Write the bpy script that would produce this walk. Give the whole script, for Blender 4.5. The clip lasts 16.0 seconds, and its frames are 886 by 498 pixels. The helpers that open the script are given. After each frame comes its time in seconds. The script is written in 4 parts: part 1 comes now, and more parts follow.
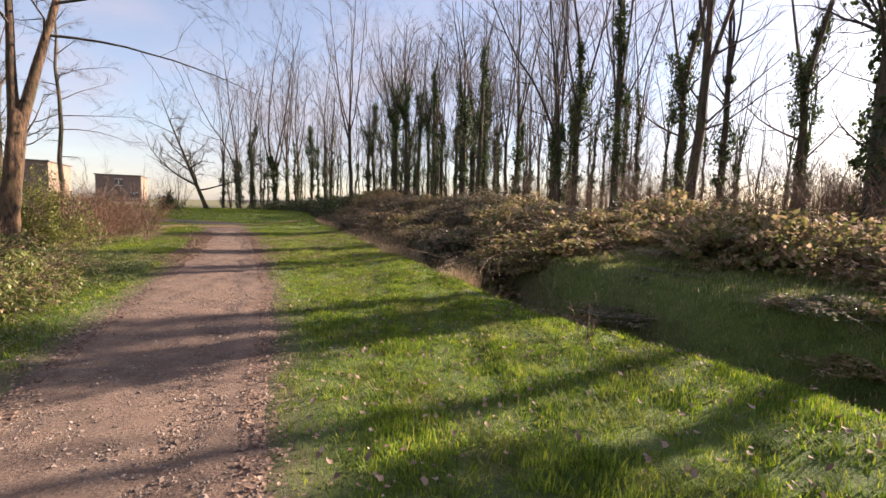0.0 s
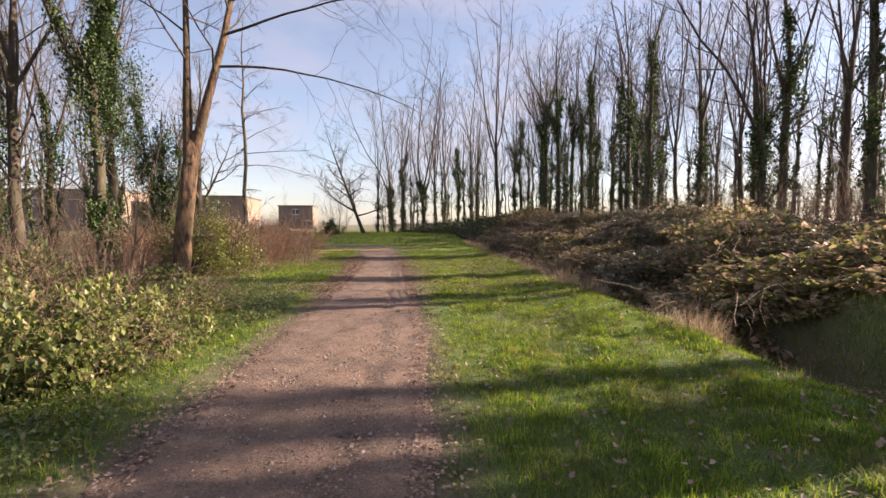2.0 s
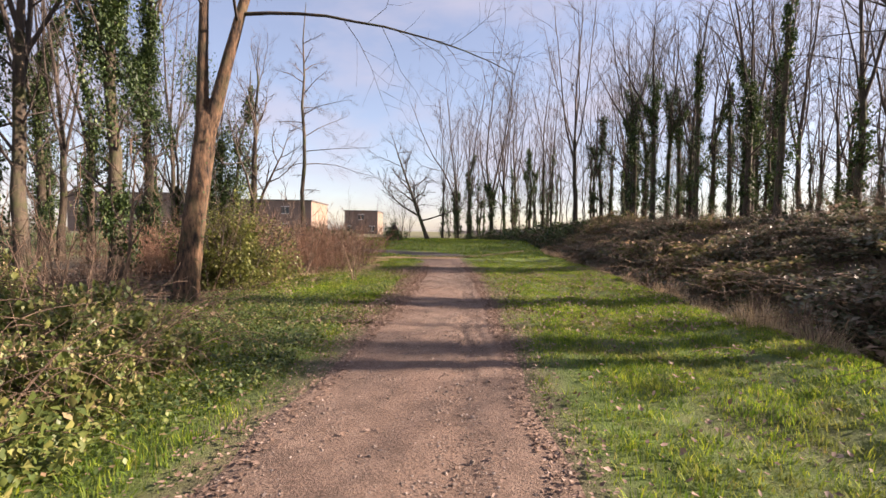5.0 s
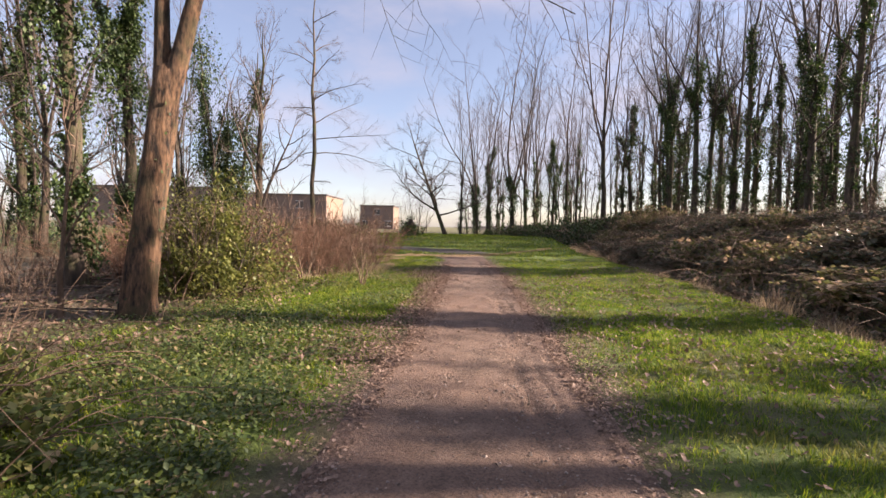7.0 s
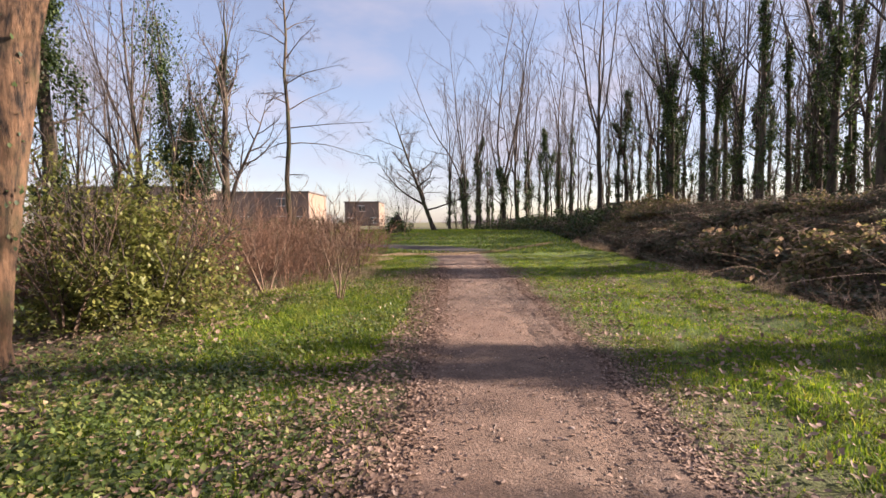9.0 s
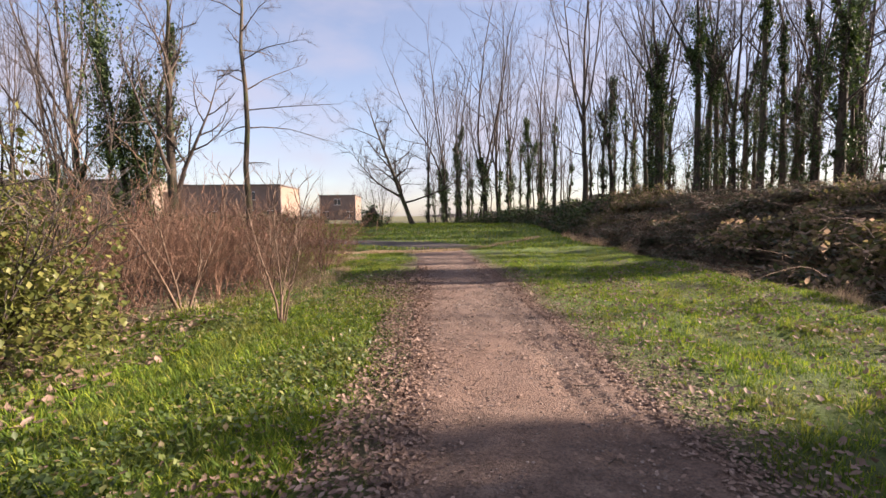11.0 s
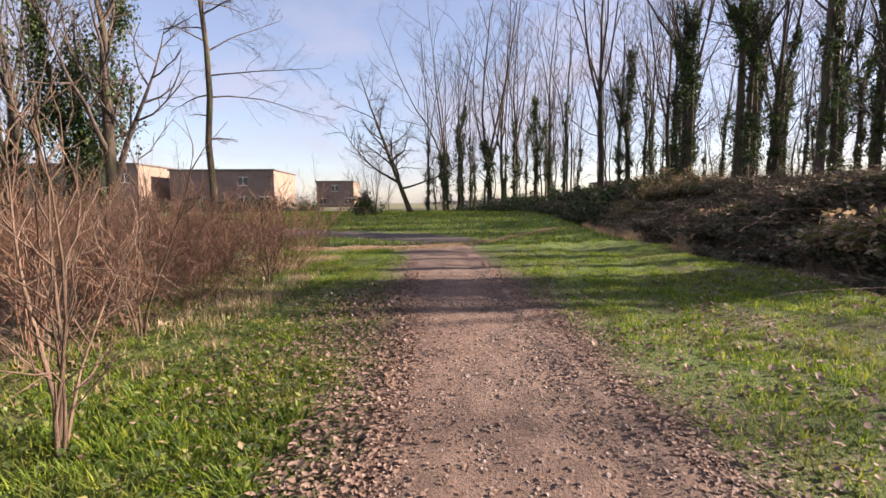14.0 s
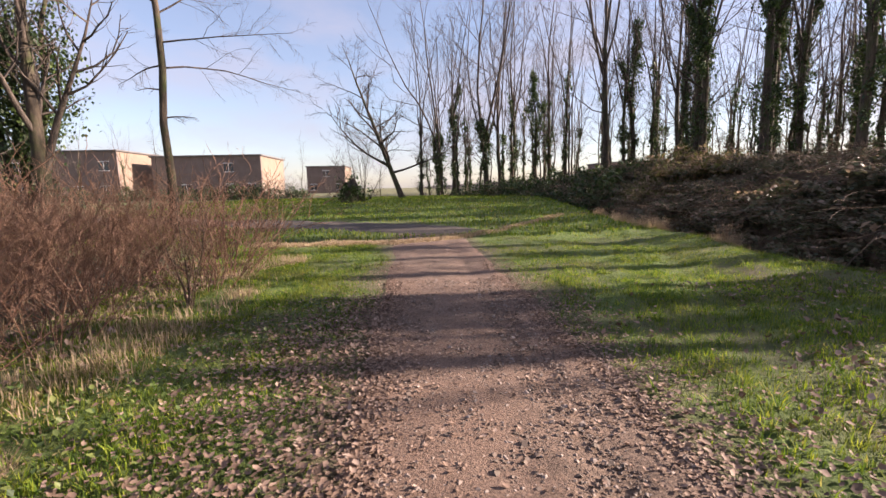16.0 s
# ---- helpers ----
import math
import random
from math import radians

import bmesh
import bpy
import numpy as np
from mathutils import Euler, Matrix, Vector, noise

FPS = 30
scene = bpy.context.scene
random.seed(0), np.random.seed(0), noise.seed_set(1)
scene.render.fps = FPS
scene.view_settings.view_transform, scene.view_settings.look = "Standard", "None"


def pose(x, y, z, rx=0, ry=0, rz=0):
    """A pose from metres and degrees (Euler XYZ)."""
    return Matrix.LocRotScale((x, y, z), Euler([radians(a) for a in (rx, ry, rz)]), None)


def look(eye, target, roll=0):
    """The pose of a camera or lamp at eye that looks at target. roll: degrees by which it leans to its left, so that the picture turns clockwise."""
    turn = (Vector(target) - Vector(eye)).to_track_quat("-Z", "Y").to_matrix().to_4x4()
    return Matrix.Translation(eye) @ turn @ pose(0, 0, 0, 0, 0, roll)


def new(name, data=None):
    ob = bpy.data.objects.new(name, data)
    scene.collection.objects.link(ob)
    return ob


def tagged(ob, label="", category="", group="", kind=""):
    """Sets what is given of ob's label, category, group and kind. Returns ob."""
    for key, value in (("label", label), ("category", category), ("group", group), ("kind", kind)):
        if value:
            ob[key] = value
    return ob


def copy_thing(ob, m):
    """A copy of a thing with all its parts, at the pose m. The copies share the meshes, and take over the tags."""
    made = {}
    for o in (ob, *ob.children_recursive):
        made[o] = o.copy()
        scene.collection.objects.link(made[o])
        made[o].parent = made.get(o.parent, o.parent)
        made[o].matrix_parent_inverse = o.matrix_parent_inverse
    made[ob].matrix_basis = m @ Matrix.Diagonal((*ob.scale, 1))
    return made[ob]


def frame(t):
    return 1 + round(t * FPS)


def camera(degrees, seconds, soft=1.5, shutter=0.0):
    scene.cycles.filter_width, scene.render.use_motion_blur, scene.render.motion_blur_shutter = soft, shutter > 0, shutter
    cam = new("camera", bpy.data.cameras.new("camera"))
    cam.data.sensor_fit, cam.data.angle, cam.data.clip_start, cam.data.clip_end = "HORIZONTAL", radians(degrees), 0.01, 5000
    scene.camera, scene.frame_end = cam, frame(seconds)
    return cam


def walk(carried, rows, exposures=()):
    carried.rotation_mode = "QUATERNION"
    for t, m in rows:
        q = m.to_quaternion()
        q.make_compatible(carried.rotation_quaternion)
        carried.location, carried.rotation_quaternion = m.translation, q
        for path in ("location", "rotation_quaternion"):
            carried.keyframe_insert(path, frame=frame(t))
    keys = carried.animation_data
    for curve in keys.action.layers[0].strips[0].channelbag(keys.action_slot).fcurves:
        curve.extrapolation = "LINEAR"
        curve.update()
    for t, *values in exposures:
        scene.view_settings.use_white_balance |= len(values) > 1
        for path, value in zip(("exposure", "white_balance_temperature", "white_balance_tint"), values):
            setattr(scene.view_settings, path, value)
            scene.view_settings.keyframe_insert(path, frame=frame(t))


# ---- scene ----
cam = camera(88.6, 16.0)
METRES, EYE, TILT, LEAN, TURN = 20.8, 1.5, 0.0, 0.0, 0.0
ROWS = [
    (0.0, 0.0, 0.0, 0.0, 0.16, -5.32, -1.7),
    (0.5, -0.0157, 0.0316, -0.0014, 5.54, -5.21, -0.94),
    (1.0, -0.0289, 0.0661, -0.0027, 11.11, -4.58, -0.14),
    (1.5, -0.0409, 0.0987, -0.0024, 14.98, -3.81, 0.35),
    (2.0, -0.0545, 0.1301, -0.003, 17.86, -3.05, 0.11),
    (2.5, -0.068, 0.1615, -0.0036, 21.49, -3.48, -0.41),
    (3.0, -0.0841, 0.1917, -0.0058, 22.65, -3.05, -0.51),
    (3.5, -0.0989, 0.2194, -0.0084, 24.91, -2.1, -0.85),
    (6.0, -0.1802, 0.3597, -0.0092, 26.24, -2.55, -1.0),
    (6.5, -0.1967, 0.384, -0.0105, 26.85, -3.19, -1.23),
    (7.0, -0.2142, 0.4101, -0.0104, 27.82, -2.77, -1.06),
    (7.5, -0.2304, 0.4344, -0.0095, 27.59, -3.18, -0.67),
    (8.0, -0.25, 0.4623, -0.0093, 26.49, -2.7, 0.03),
    (8.5, -0.2656, 0.4881, -0.0095, 27.32, -3.15, 0.39),
    (9.0, -0.2836, 0.5144, -0.0108, 26.08, -3.37, 0.33),
    (9.5, -0.2971, 0.5371, -0.012, 26.38, -3.02, 0.31),
    (10.0, -0.3115, 0.5643, -0.0117, 25.06, -3.27, 0.34),
    (12.5, -0.3693, 0.6968, -0.0139, 22.89, -5.17, 0.94),
    (13.0, -0.3814, 0.7253, -0.0135, 23.77, -4.71, 1.27),
    (13.5, -0.3898, 0.7513, -0.0119, 24.87, -5.29, 0.95),
    (14.0, -0.4027, 0.7805, -0.0122, 23.54, -5.81, 0.49),
    (14.5, -0.4147, 0.8067, -0.0132, 25.09, -5.79, 0.4),
    (15.0, -0.4281, 0.8363, -0.0126, 23.97, -6.35, 0.45),
    (15.5, -0.4382, 0.8605, -0.0121, 22.86, -6.73, 0.9),
    (16.0, -0.4464, 0.8896, -0.0112, 22.88, -7.79, 1.28),
]
walk(cam, [(t, pose(0, 0, EYE, TILT, LEAN, TURN) @ pose(METRES * x, METRES * y, METRES * z, 90 + pitch, roll, yaw)) for t, x, y, z, yaw, pitch, roll in ROWS], [(0.0, 1.83, 6780, 21), (7.0, 1.82, 6660, 23), (16.0, 1.79, 6480, 23)])

# plan: s runs along the footpath, w to its right; D and N are those two directions
D, N = Vector((-0.449, 0.8935)), Vector((0.8935, 0.449))


def P(s, w):
    return D.x * s + N.x * w, D.y * s + N.y * w


def smooth(a, b, x):
    k = np.clip((x - a) / (b - a), 0, 1)
    return k * k * (3 - 2 * k)


def wob(s, w, f=1.0, k=0.0):
    """Cheap rolling noise, about -1 to 1."""
    return (np.sin(s * 1.7 * f + k) * np.cos(w * 1.3 * f + 2 * k) + np.sin(s * 0.73 * f + w * 1.1 * f + 3 * k) + np.cos(w * 2.3 * f - s * 0.9 * f + k)) / 3


def edge_left(s):
    return np.interp(s, [-10, 3, 6, 11, 17, 24, 30, 34, 60], [-1.9, -1.75, -1.62, -1.15, -0.72, -0.42, -0.42, -0.6, -0.3]) + 0.09 * wob(s, s * 0.3, 1.6)


def edge_right(s):
    return np.interp(s, [-10, 2, 6, 10, 17, 24, 30, 34, 60], [-0.3, 0.1, 0.62, 1.05, 1.36, 1.58, 1.55, 1.5, 1.3]) + 0.08 * wob(s, s * 0.3, 1.7, 1.0)


def crest(s):
    return np.interp(s, [-30, 4, 10, 17, 25, 34, 46, 70], [4.6, 4.7, 5.0, 5.7, 6.7, 7.5, 8.4, 9.5]) + 0.13 * wob(s, 0 * s, 0.9, 2.0)


def mound_top(s):
    return np.interp(s, [-30, 2, 7, 12, 20, 30, 40, 60], [0.5, 0.6, 0.8, 1.05, 1.5, 1.8, 1.8, 1.4])


def ground_z(s, w):
    s, w = np.asarray(s, float), np.asarray(w, float)
    z = -0.25 * smooth(-2, 6, s) + 0.65 * smooth(33, 55, s)
    u = w - crest(s)
    depth = 1.15 * (1 - smooth(44, 58, s))
    z = z + 0.10 * smooth(-2.2, -0.5, u) * (u < 1.5)
    ditch = -depth * smooth(-0.15, 1.1, u) + (depth + 0.5) * smooth(1.25, 2.9, u)
    z = z + ditch + (mound_top(s) - 0.3) * smooth(3.0, 6.8, u) * (1 - 0.35 * smooth(12, 26, u))
    z = z + 0.05 * wob(s, w, 0.6) * smooth(1.2, 4, abs(w - 0.4)) + 0.012 * wob(s, w, 4.0) + 0.14 * wob(s, w, 0.45, 1.0) * smooth(4.5, 7, u)
    z = z + (0.04 * wob(s, w, 1.6, 0.7) + 0.024 * wob(s, w, 3.4, 2.2)) * smooth(1.3, 2.4, abs(w - 0.35))
    return z


def gz(s, w):
    return float(ground_z(s, w))


# ---- world, sun ----
SUN_AZ, SUN_EL = 62.0, 23.0
world = bpy.data.worlds.new("world")
scene.world = world
world.use_nodes = True
wn, wl = world.node_tree.nodes, world.node_tree.links
wn.clear()
sky = wn.new("ShaderNodeTexSky")
sky.sky_type, sky.sun_disc = "NISHITA", False
sky.sun_elevation, sky.sun_rotation = radians(SUN_EL), radians(SUN_AZ)
sky.air_density, sky.dust_density, sky.ozone_density = 1.0, 0.7, 1.4
tc = wn.new("ShaderNodeTexCoord")
mp = wn.new("ShaderNodeMapping")
mp.inputs["Scale"].default_value = (1.0, 1.0, 2.6)
wl.new(tc.outputs["Generated"], mp.inputs["Vector"])
cn = wn.new("ShaderNodeTexNoise")
cn.inputs["Scale"].default_value, cn.inputs["Detail"].default_value, cn.inputs["Roughness"].default_value = 2.1, 7.0, 0.55
wl.new(mp.outputs["Vector"], cn.inputs["Vector"])
cr = wn.new("ShaderNodeValToRGB")
cr.color_ramp.elements[0].position, cr.color_ramp.elements[1].position = 0.42, 0.68
cr.color_ramp.elements[0].color, cr.color_ramp.elements[1].color = (0.22, 0.22, 0.22, 1), (0.9, 0.9, 0.9, 1)
wl.new(cn.outputs["Fac"], cr.inputs["Fac"])
mx = wn.new("ShaderNodeMix")
mx.data_type = "RGBA"
wl.new(cr.outputs["Color"], mx.inputs["Factor"])
wl.new(sky.outputs["Color"], mx.inputs["A"])
mx.inputs["B"].default_value = (3.1, 3.1, 3.5, 1)
bg = wn.new("ShaderNodeBackground")
bg.inputs["Strength"].default_value = 0.066
wl.new(mx.outputs["Result"], bg.inputs["Color"])
wo = wn.new("ShaderNodeOutputWorld")
wl.new(bg.outputs["Background"], wo.inputs["Surface"])

sun = new("sun", bpy.data.lights.new("sun", "SUN"))
sun.data.energy, sun.data.angle, sun.data.color = 5.0, radians(0.55), (1.0, 0.87, 0.70)
sd = Vector((math.sin(radians(SUN_AZ)) * math.cos(radians(SUN_EL)), math.cos(radians(SUN_AZ)) * math.cos(radians(SUN_EL)), math.sin(radians(SUN_EL))))
sun.matrix_world = look(sd * 60, (0, 0, 0))


# ---- materials ----
def nodes_of(name):
    m = bpy.data.materials.new(name)
    m.use_nodes = True
    nt = m.node_tree
    return m, nt, nt.nodes, nt.links, nt.nodes["Principled BSDF"]


def ramp(nt, fac, stops):
    r = nt.nodes.new("ShaderNodeValToRGB")
    el = r.color_ramp.elements
    while len(el) < len(stops):
        el.new(0.5)
    for e, (p, c) in zip(el, stops):
        e.position, e.color = p, (*c, 1)
    nt.links.new(fac, r.inputs["Fac"])
    return r.outputs["Color"]


def noise_of(nt, scale, detail=5.0, rough=0.6, stretch=None):
    co = nt.nodes.new("ShaderNodeTexCoord")
    n = nt.nodes.new("ShaderNodeTexNoise")
    n.inputs["Scale"].default_value, n.inputs["Detail"].default_value, n.inputs["Roughness"].default_value = scale, detail, rough
    if stretch:
        m = nt.nodes.new("ShaderNodeMapping")
        m.inputs["Scale"].default_value = stretch
        nt.links.new(co.outputs["Object"], m.inputs["Vector"])
        nt.links.new(m.outputs["Vector"], n.inputs["Vector"])
    else:
        nt.links.new(co.outputs["Object"], n.inputs["Vector"])
    return n.outputs["Fac"]


def mix(nt, fac, a, b, kind="MIX"):
    m = nt.nodes.new("ShaderNodeMix")
    m.data_type, m.blend_type = "RGBA", kind
    for sock, v in (("Factor", fac), ("A", a), ("B", b)):
        if isinstance(v, (int, float)):
            m.inputs[sock].default_value = v
        elif isinstance(v, tuple):
            m.inputs[sock].default_value = (*v, 1)
        else:
            nt.links.new(v, m.inputs[sock])
    return m.outputs["Result"]


def bump(nt, fac, strength, dist, bsdf):
    b = nt.nodes.new("ShaderNodeBump")
    b.inputs["Strength"].default_value, b.inputs["Distance"].default_value = strength, dist
    nt.links.new(fac, b.inputs["Height"])
    nt.links.new(b.outputs["Normal"], bsdf.inputs["Normal"])


def mat_leaf(name, stops, rough=0.5, through_light=0.35, patch=None, patch_scale=0.6):
    """Leaves and blades: a colour of its own for each island, some light passing through."""
    m, nt, n, l, b = nodes_of(name)
    g = n.new("ShaderNodeNewGeometry")
    col = ramp(nt, g.outputs["Random Per Island"], stops)
    if patch:
        f = ramp(nt, noise_of(nt, patch_scale, 4.0), [(0.5, (0, 0, 0)), (0.7, (1, 1, 1))])
        col = mix(nt, f, col, mix(nt, 0.6, col, patch))
        col = mix(nt, 1.0, col, ramp(nt, noise_of(nt, 4.5, 3.0), [(0.36, (0.5, 0.55, 0.5)), (0.64, (1.3, 1.2, 1.1))]), "MULTIPLY")
    l.new(col, b.inputs["Base Color"])
    b.inputs["Roughness"].default_value = rough
    t = n.new("ShaderNodeBsdfTranslucent")
    l.new(col, t.inputs["Color"])
    s = n.new("ShaderNodeMixShader")
    s.inputs["Fac"].default_value = through_light
    l.new(b.outputs["BSDF"], s.inputs[1])
    l.new(t.outputs["BSDF"], s.inputs[2])
    l.new(s.outputs["Shader"], n["Material Output"].inputs["Surface"])
    return m


def mat_bark(name, dark, light, moss=None, scale=6.0):
    m, nt, n, l, b = nodes_of(name)
    f = noise_of(nt, scale, 8.0, 0.65, (1, 1, 0.25))
    col = ramp(nt, f, [(0.38, dark), (0.64, light)])
    if moss:
        col = mix(nt, ramp(nt, noise_of(nt, 1.6, 5.0), [(0.48, (0, 0, 0)), (0.66, (1, 1, 1))]), col, moss)
    info = n.new("ShaderNodeObjectInfo")
    col = mix(nt, 0.5, col, ramp(nt, info.outputs["Random"], [(0, (0.35, 0.35, 0.35)), (1, (1, 1, 1))]), "MULTIPLY")
    l.new(col, b.inputs["Base Color"])
    b.inputs["Roughness"].default_value = 0.9
    bump(nt, noise_of(nt, scale * 1.6, 8.0, 0.75, (1, 1, 0.2)), 1.0, 0.05, b)
    return m


def mat_soil(name, kind):
    m, nt, n, l, b = nodes_of(name)
    big, mid, fine = noise_of(nt, 0.5, 4.0), noise_of(nt, 4.0, 6.0), noise_of(nt, 45.0, 6.0, 0.7)
    if kind == "mud":
        col = ramp(nt, mid, [(0.3, (0.05, 0.038, 0.03)), (0.6, (0.09, 0.07, 0.056)), (0.8, (0.15, 0.12, 0.095))])
        bump(nt, fine, 0.7, 0.02, b)
    elif kind == "path":
        col = ramp(nt, mid, [(0.3, (0.10, 0.066, 0.047)), (0.55, (0.162, 0.109, 0.08)), (0.75, (0.22, 0.158, 0.12))])
        col = mix(nt, ramp(nt, big, [(0.4, (0, 0, 0)), (0.62, (1, 1, 1))]), col, mix(nt, 0.6, col, (0.17, 0.105, 0.075)))
        grit = ramp(nt, fine, [(0.35, (0.55, 0.53, 0.5)), (0.5, (0.95, 0.95, 0.95)), (0.68, (1.4, 1.35, 1.3))])
        col = mix(nt, 1.0, col, grit, "MULTIPLY")
        bump(nt, fine, 0.9, 0.02, b)
    else:
        col = ramp(nt, mid, [(0.3, (0.06, 0.10, 0.016)), (0.52, (0.10, 0.16, 0.026)), (0.72, (0.13, 0.145, 0.042))])
        col = mix(nt, ramp(nt, big, [(0.45, (0, 0, 0)), (0.68, (1, 1, 1))]), col, mix(nt, 0.7, col, (0.11, 0.085, 0.05)))
        col = mix(nt, 1.0, col, ramp(nt, fine, [(0.34, (0.45, 0.5, 0.45)), (0.66, (1.35, 1.25, 1.15))]), "MULTIPLY")
        geo = n.new("ShaderNodeAttribute")
        geo.attribute_name = "litter"
        brown = ramp(nt, mid, [(0.3, (0.07, 0.05, 0.034)), (0.7, (0.18, 0.128, 0.09))])
        col = mix(nt, geo.outputs["Fac"], col, brown)
        bump(nt, fine, 1.0, 0.04, b)
    l.new(col, b.inputs["Base Color"])
    b.inputs["Roughness"].default_value = 0.95
    return m


M_MUD = mat_soil("wet_mud", "mud")
M_PATH, M_GROUND = mat_soil("gravel_path", "path"), mat_soil("turf_soil", "ground")
M_GRASS = mat_leaf("grass_blades", [(0, (0.06, 0.13, 0.013)), (0.5, (0.15, 0.25, 0.02)), (0.92, (0.32, 0.385, 0.03)), (1, (0.36, 0.29, 0.11))], 0.75, 0.5, (0.17, 0.14, 0.06), 0.9)
M_DRY = mat_leaf("dry_grass", [(0, (0.30, 0.22, 0.13)), (0.6, (0.44, 0.33, 0.20)), (1, (0.52, 0.40, 0.27))], 0.8, 0.35)
M_IVY = mat_leaf("ivy_leaf", [(0, (0.018, 0.035, 0.010)), (0.6, (0.04, 0.075, 0.018)), (1, (0.10, 0.14, 0.035))], 0.55, 0.25)
M_GROUNDIVY = mat_leaf("ground_ivy_leaf", [(0, (0.035, 0.06, 0.018)), (0.5, (0.09, 0.135, 0.03)), (0.85, (0.2, 0.23, 0.06)), (1, (0.27, 0.18, 0.10))], 0.5, 0.3)
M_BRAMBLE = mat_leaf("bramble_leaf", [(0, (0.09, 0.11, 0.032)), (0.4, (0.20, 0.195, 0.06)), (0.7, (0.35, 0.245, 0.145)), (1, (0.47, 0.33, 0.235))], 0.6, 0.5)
# greener leaf, with the shade of the bank put into its darker colour
M_BRAMBLE_SHADE = mat_leaf("bramble_leaf_dark", [(0, (0.045, 0.06, 0.028)), (0.5, (0.11, 0.118, 0.056)), (0.8, (0.22, 0.17, 0.11)), (1, (0.34, 0.24, 0.18))], 0.45, 0.35)
M_SHRUB = mat_leaf("privet_leaf", [(0, (0.06, 0.078, 0.018)), (0.6, (0.15, 0.165, 0.035)), (1, (0.25, 0.24, 0.065))], 0.5, 0.4)
M_FALLEN = mat_leaf("fallen_leaf", [(0, (0.09, 0.055, 0.036)), (0.5, (0.21, 0.135, 0.096)), (0.88, (0.28, 0.19, 0.14)), (1, (0.37, 0.27, 0.21))], 0.75, 0.1)
M_BARK = mat_bark("bark", (0.035, 0.026, 0.018), (0.13, 0.095, 0.065), (0.06, 0.07, 0.02))
M_BARK_WARM = mat_bark("bark_warm", (0.014, 0.009, 0.006), (0.22, 0.125, 0.068), (0.07, 0.058, 0.024), 13.0)
M_TWIG = mat_bark("twig_bark", (0.045, 0.034, 0.027), (0.135, 0.102, 0.08))
M_RUST = mat_bark("rust_stem", (0.15, 0.083, 0.052), (0.36, 0.2, 0.128))
M_CANE = mat_bark("bramble_cane", (0.10, 0.064, 0.042), (0.27, 0.178, 0.118))
M_STONE = mat_leaf("pebble", [(0, (0.10, 0.078, 0.062)), (0.6, (0.165, 0.12, 0.094)), (1, (0.29, 0.235, 0.2))], 0.9, 0.0)


# ---- mesh helpers ----
def mesh_object(name, V, F, mat, parent=None, label="", shade=True):
    """One mesh object from vertex rows and equal-sided face rows."""
    V, F = np.asarray(V, np.float32).reshape(-1, 3), np.asarray(F, np.int32)
    me = bpy.data.meshes.new(name)
    k = F.shape[1]
    me.vertices.add(len(V))
    me.vertices.foreach_set("co", V.ravel())
    me.loops.add(F.size)
    me.loops.foreach_set("vertex_index", F.ravel())
    me.polygons.add(len(F))
    me.polygons.foreach_set("loop_start", np.arange(0, F.size, k, dtype=np.int32))
    me.polygons.foreach_set("use_smooth", np.full(len(F), shade))
    me.update(calc_edges=True)
    me.materials.append(mat)
    ob = new(name, me)
    ob.parent = parent
    return tagged(ob, label)


def scatter(tv, tf, pos, yaw, tilt, size, rng, squash=None):
    """Copies of a small template: turned by yaw, tipped by tilt about a random level axis, sized. Returns vertex and face arrays."""
    tv, tf = np.asarray(tv, float), np.asarray(tf, int)
    n, k = len(pos), len(tv)
    v = tv[None] * np.asarray(size)[:, None, None] if np.ndim(size) == 1 else tv[None] * np.asarray(size)[:, None, :]
    ct, st = np.cos(tilt)[:, None], np.sin(tilt)[:, None]
    v = np.stack([v[..., 0], v[..., 1] * ct - v[..., 2] * st, v[..., 1] * st + v[..., 2] * ct], -1)
    cy, sy = np.cos(yaw)[:, None], np.sin(yaw)[:, None]
    v = np.stack([v[..., 0] * cy - v[..., 1] * sy, v[..., 0] * sy + v[..., 1] * cy, v[..., 2]], -1)
    v = v + np.asarray(pos)[:, None, :]
    f = tf[None] + (np.arange(n) * k)[:, None, None]
    return v.reshape(-1, 3), f.reshape(-1, tf.shape[1])


BLADE_V = [(-0.5, 0, 0), (0.5, 0, 0), (-0.36, 0.10, 0.55), (0.36, 0.10, 0.55), (0, 0.36, 1.0)]
BLADE_F = [(0, 1, 3), (0, 3, 2), (2, 3, 4)]
LEAF_V = [(0.05, -0.5, 0.05), (0.40, -0.16, 0.20), (0.17, 0.22, 0.02), (0.06, 0.6, 0.16), (-0.30, 0.26, 0.16), (-0.31, -0.2, 0.03), (0, 0.0, -0.05)]
LEAF_F = [(0, 1, 6), (1, 2, 6), (2, 3, 6), (3, 4, 6), (4, 5, 6), (5, 0, 6)]
LEAF4_V = [(0, -0.5, 0), (0.36, 0, 0.1), (0, 0.55, 0), (-0.36, 0, 0.1)]
LEAF4_F = [(0, 1, 2), (0, 2, 3)]
ROCK_V = [(1, 0, 0), (0.2, 0.9, 0.1), (-0.9, 0.3, -0.1), (-0.3, -0.9, 0.1), (0.5, -0.5, 0.5), (-0.2, 0.2, 0.62)]
ROCK_F = [(0, 1, 5), (1, 2, 5), (2, 3, 5), (3, 4, 5), (4, 0, 5), (3, 0, 4)]


def on_ground(s, w, up=0.0):
    x, y = P(s, w)
    return np.stack([x, y, ground_z(s, w) + up], -1)


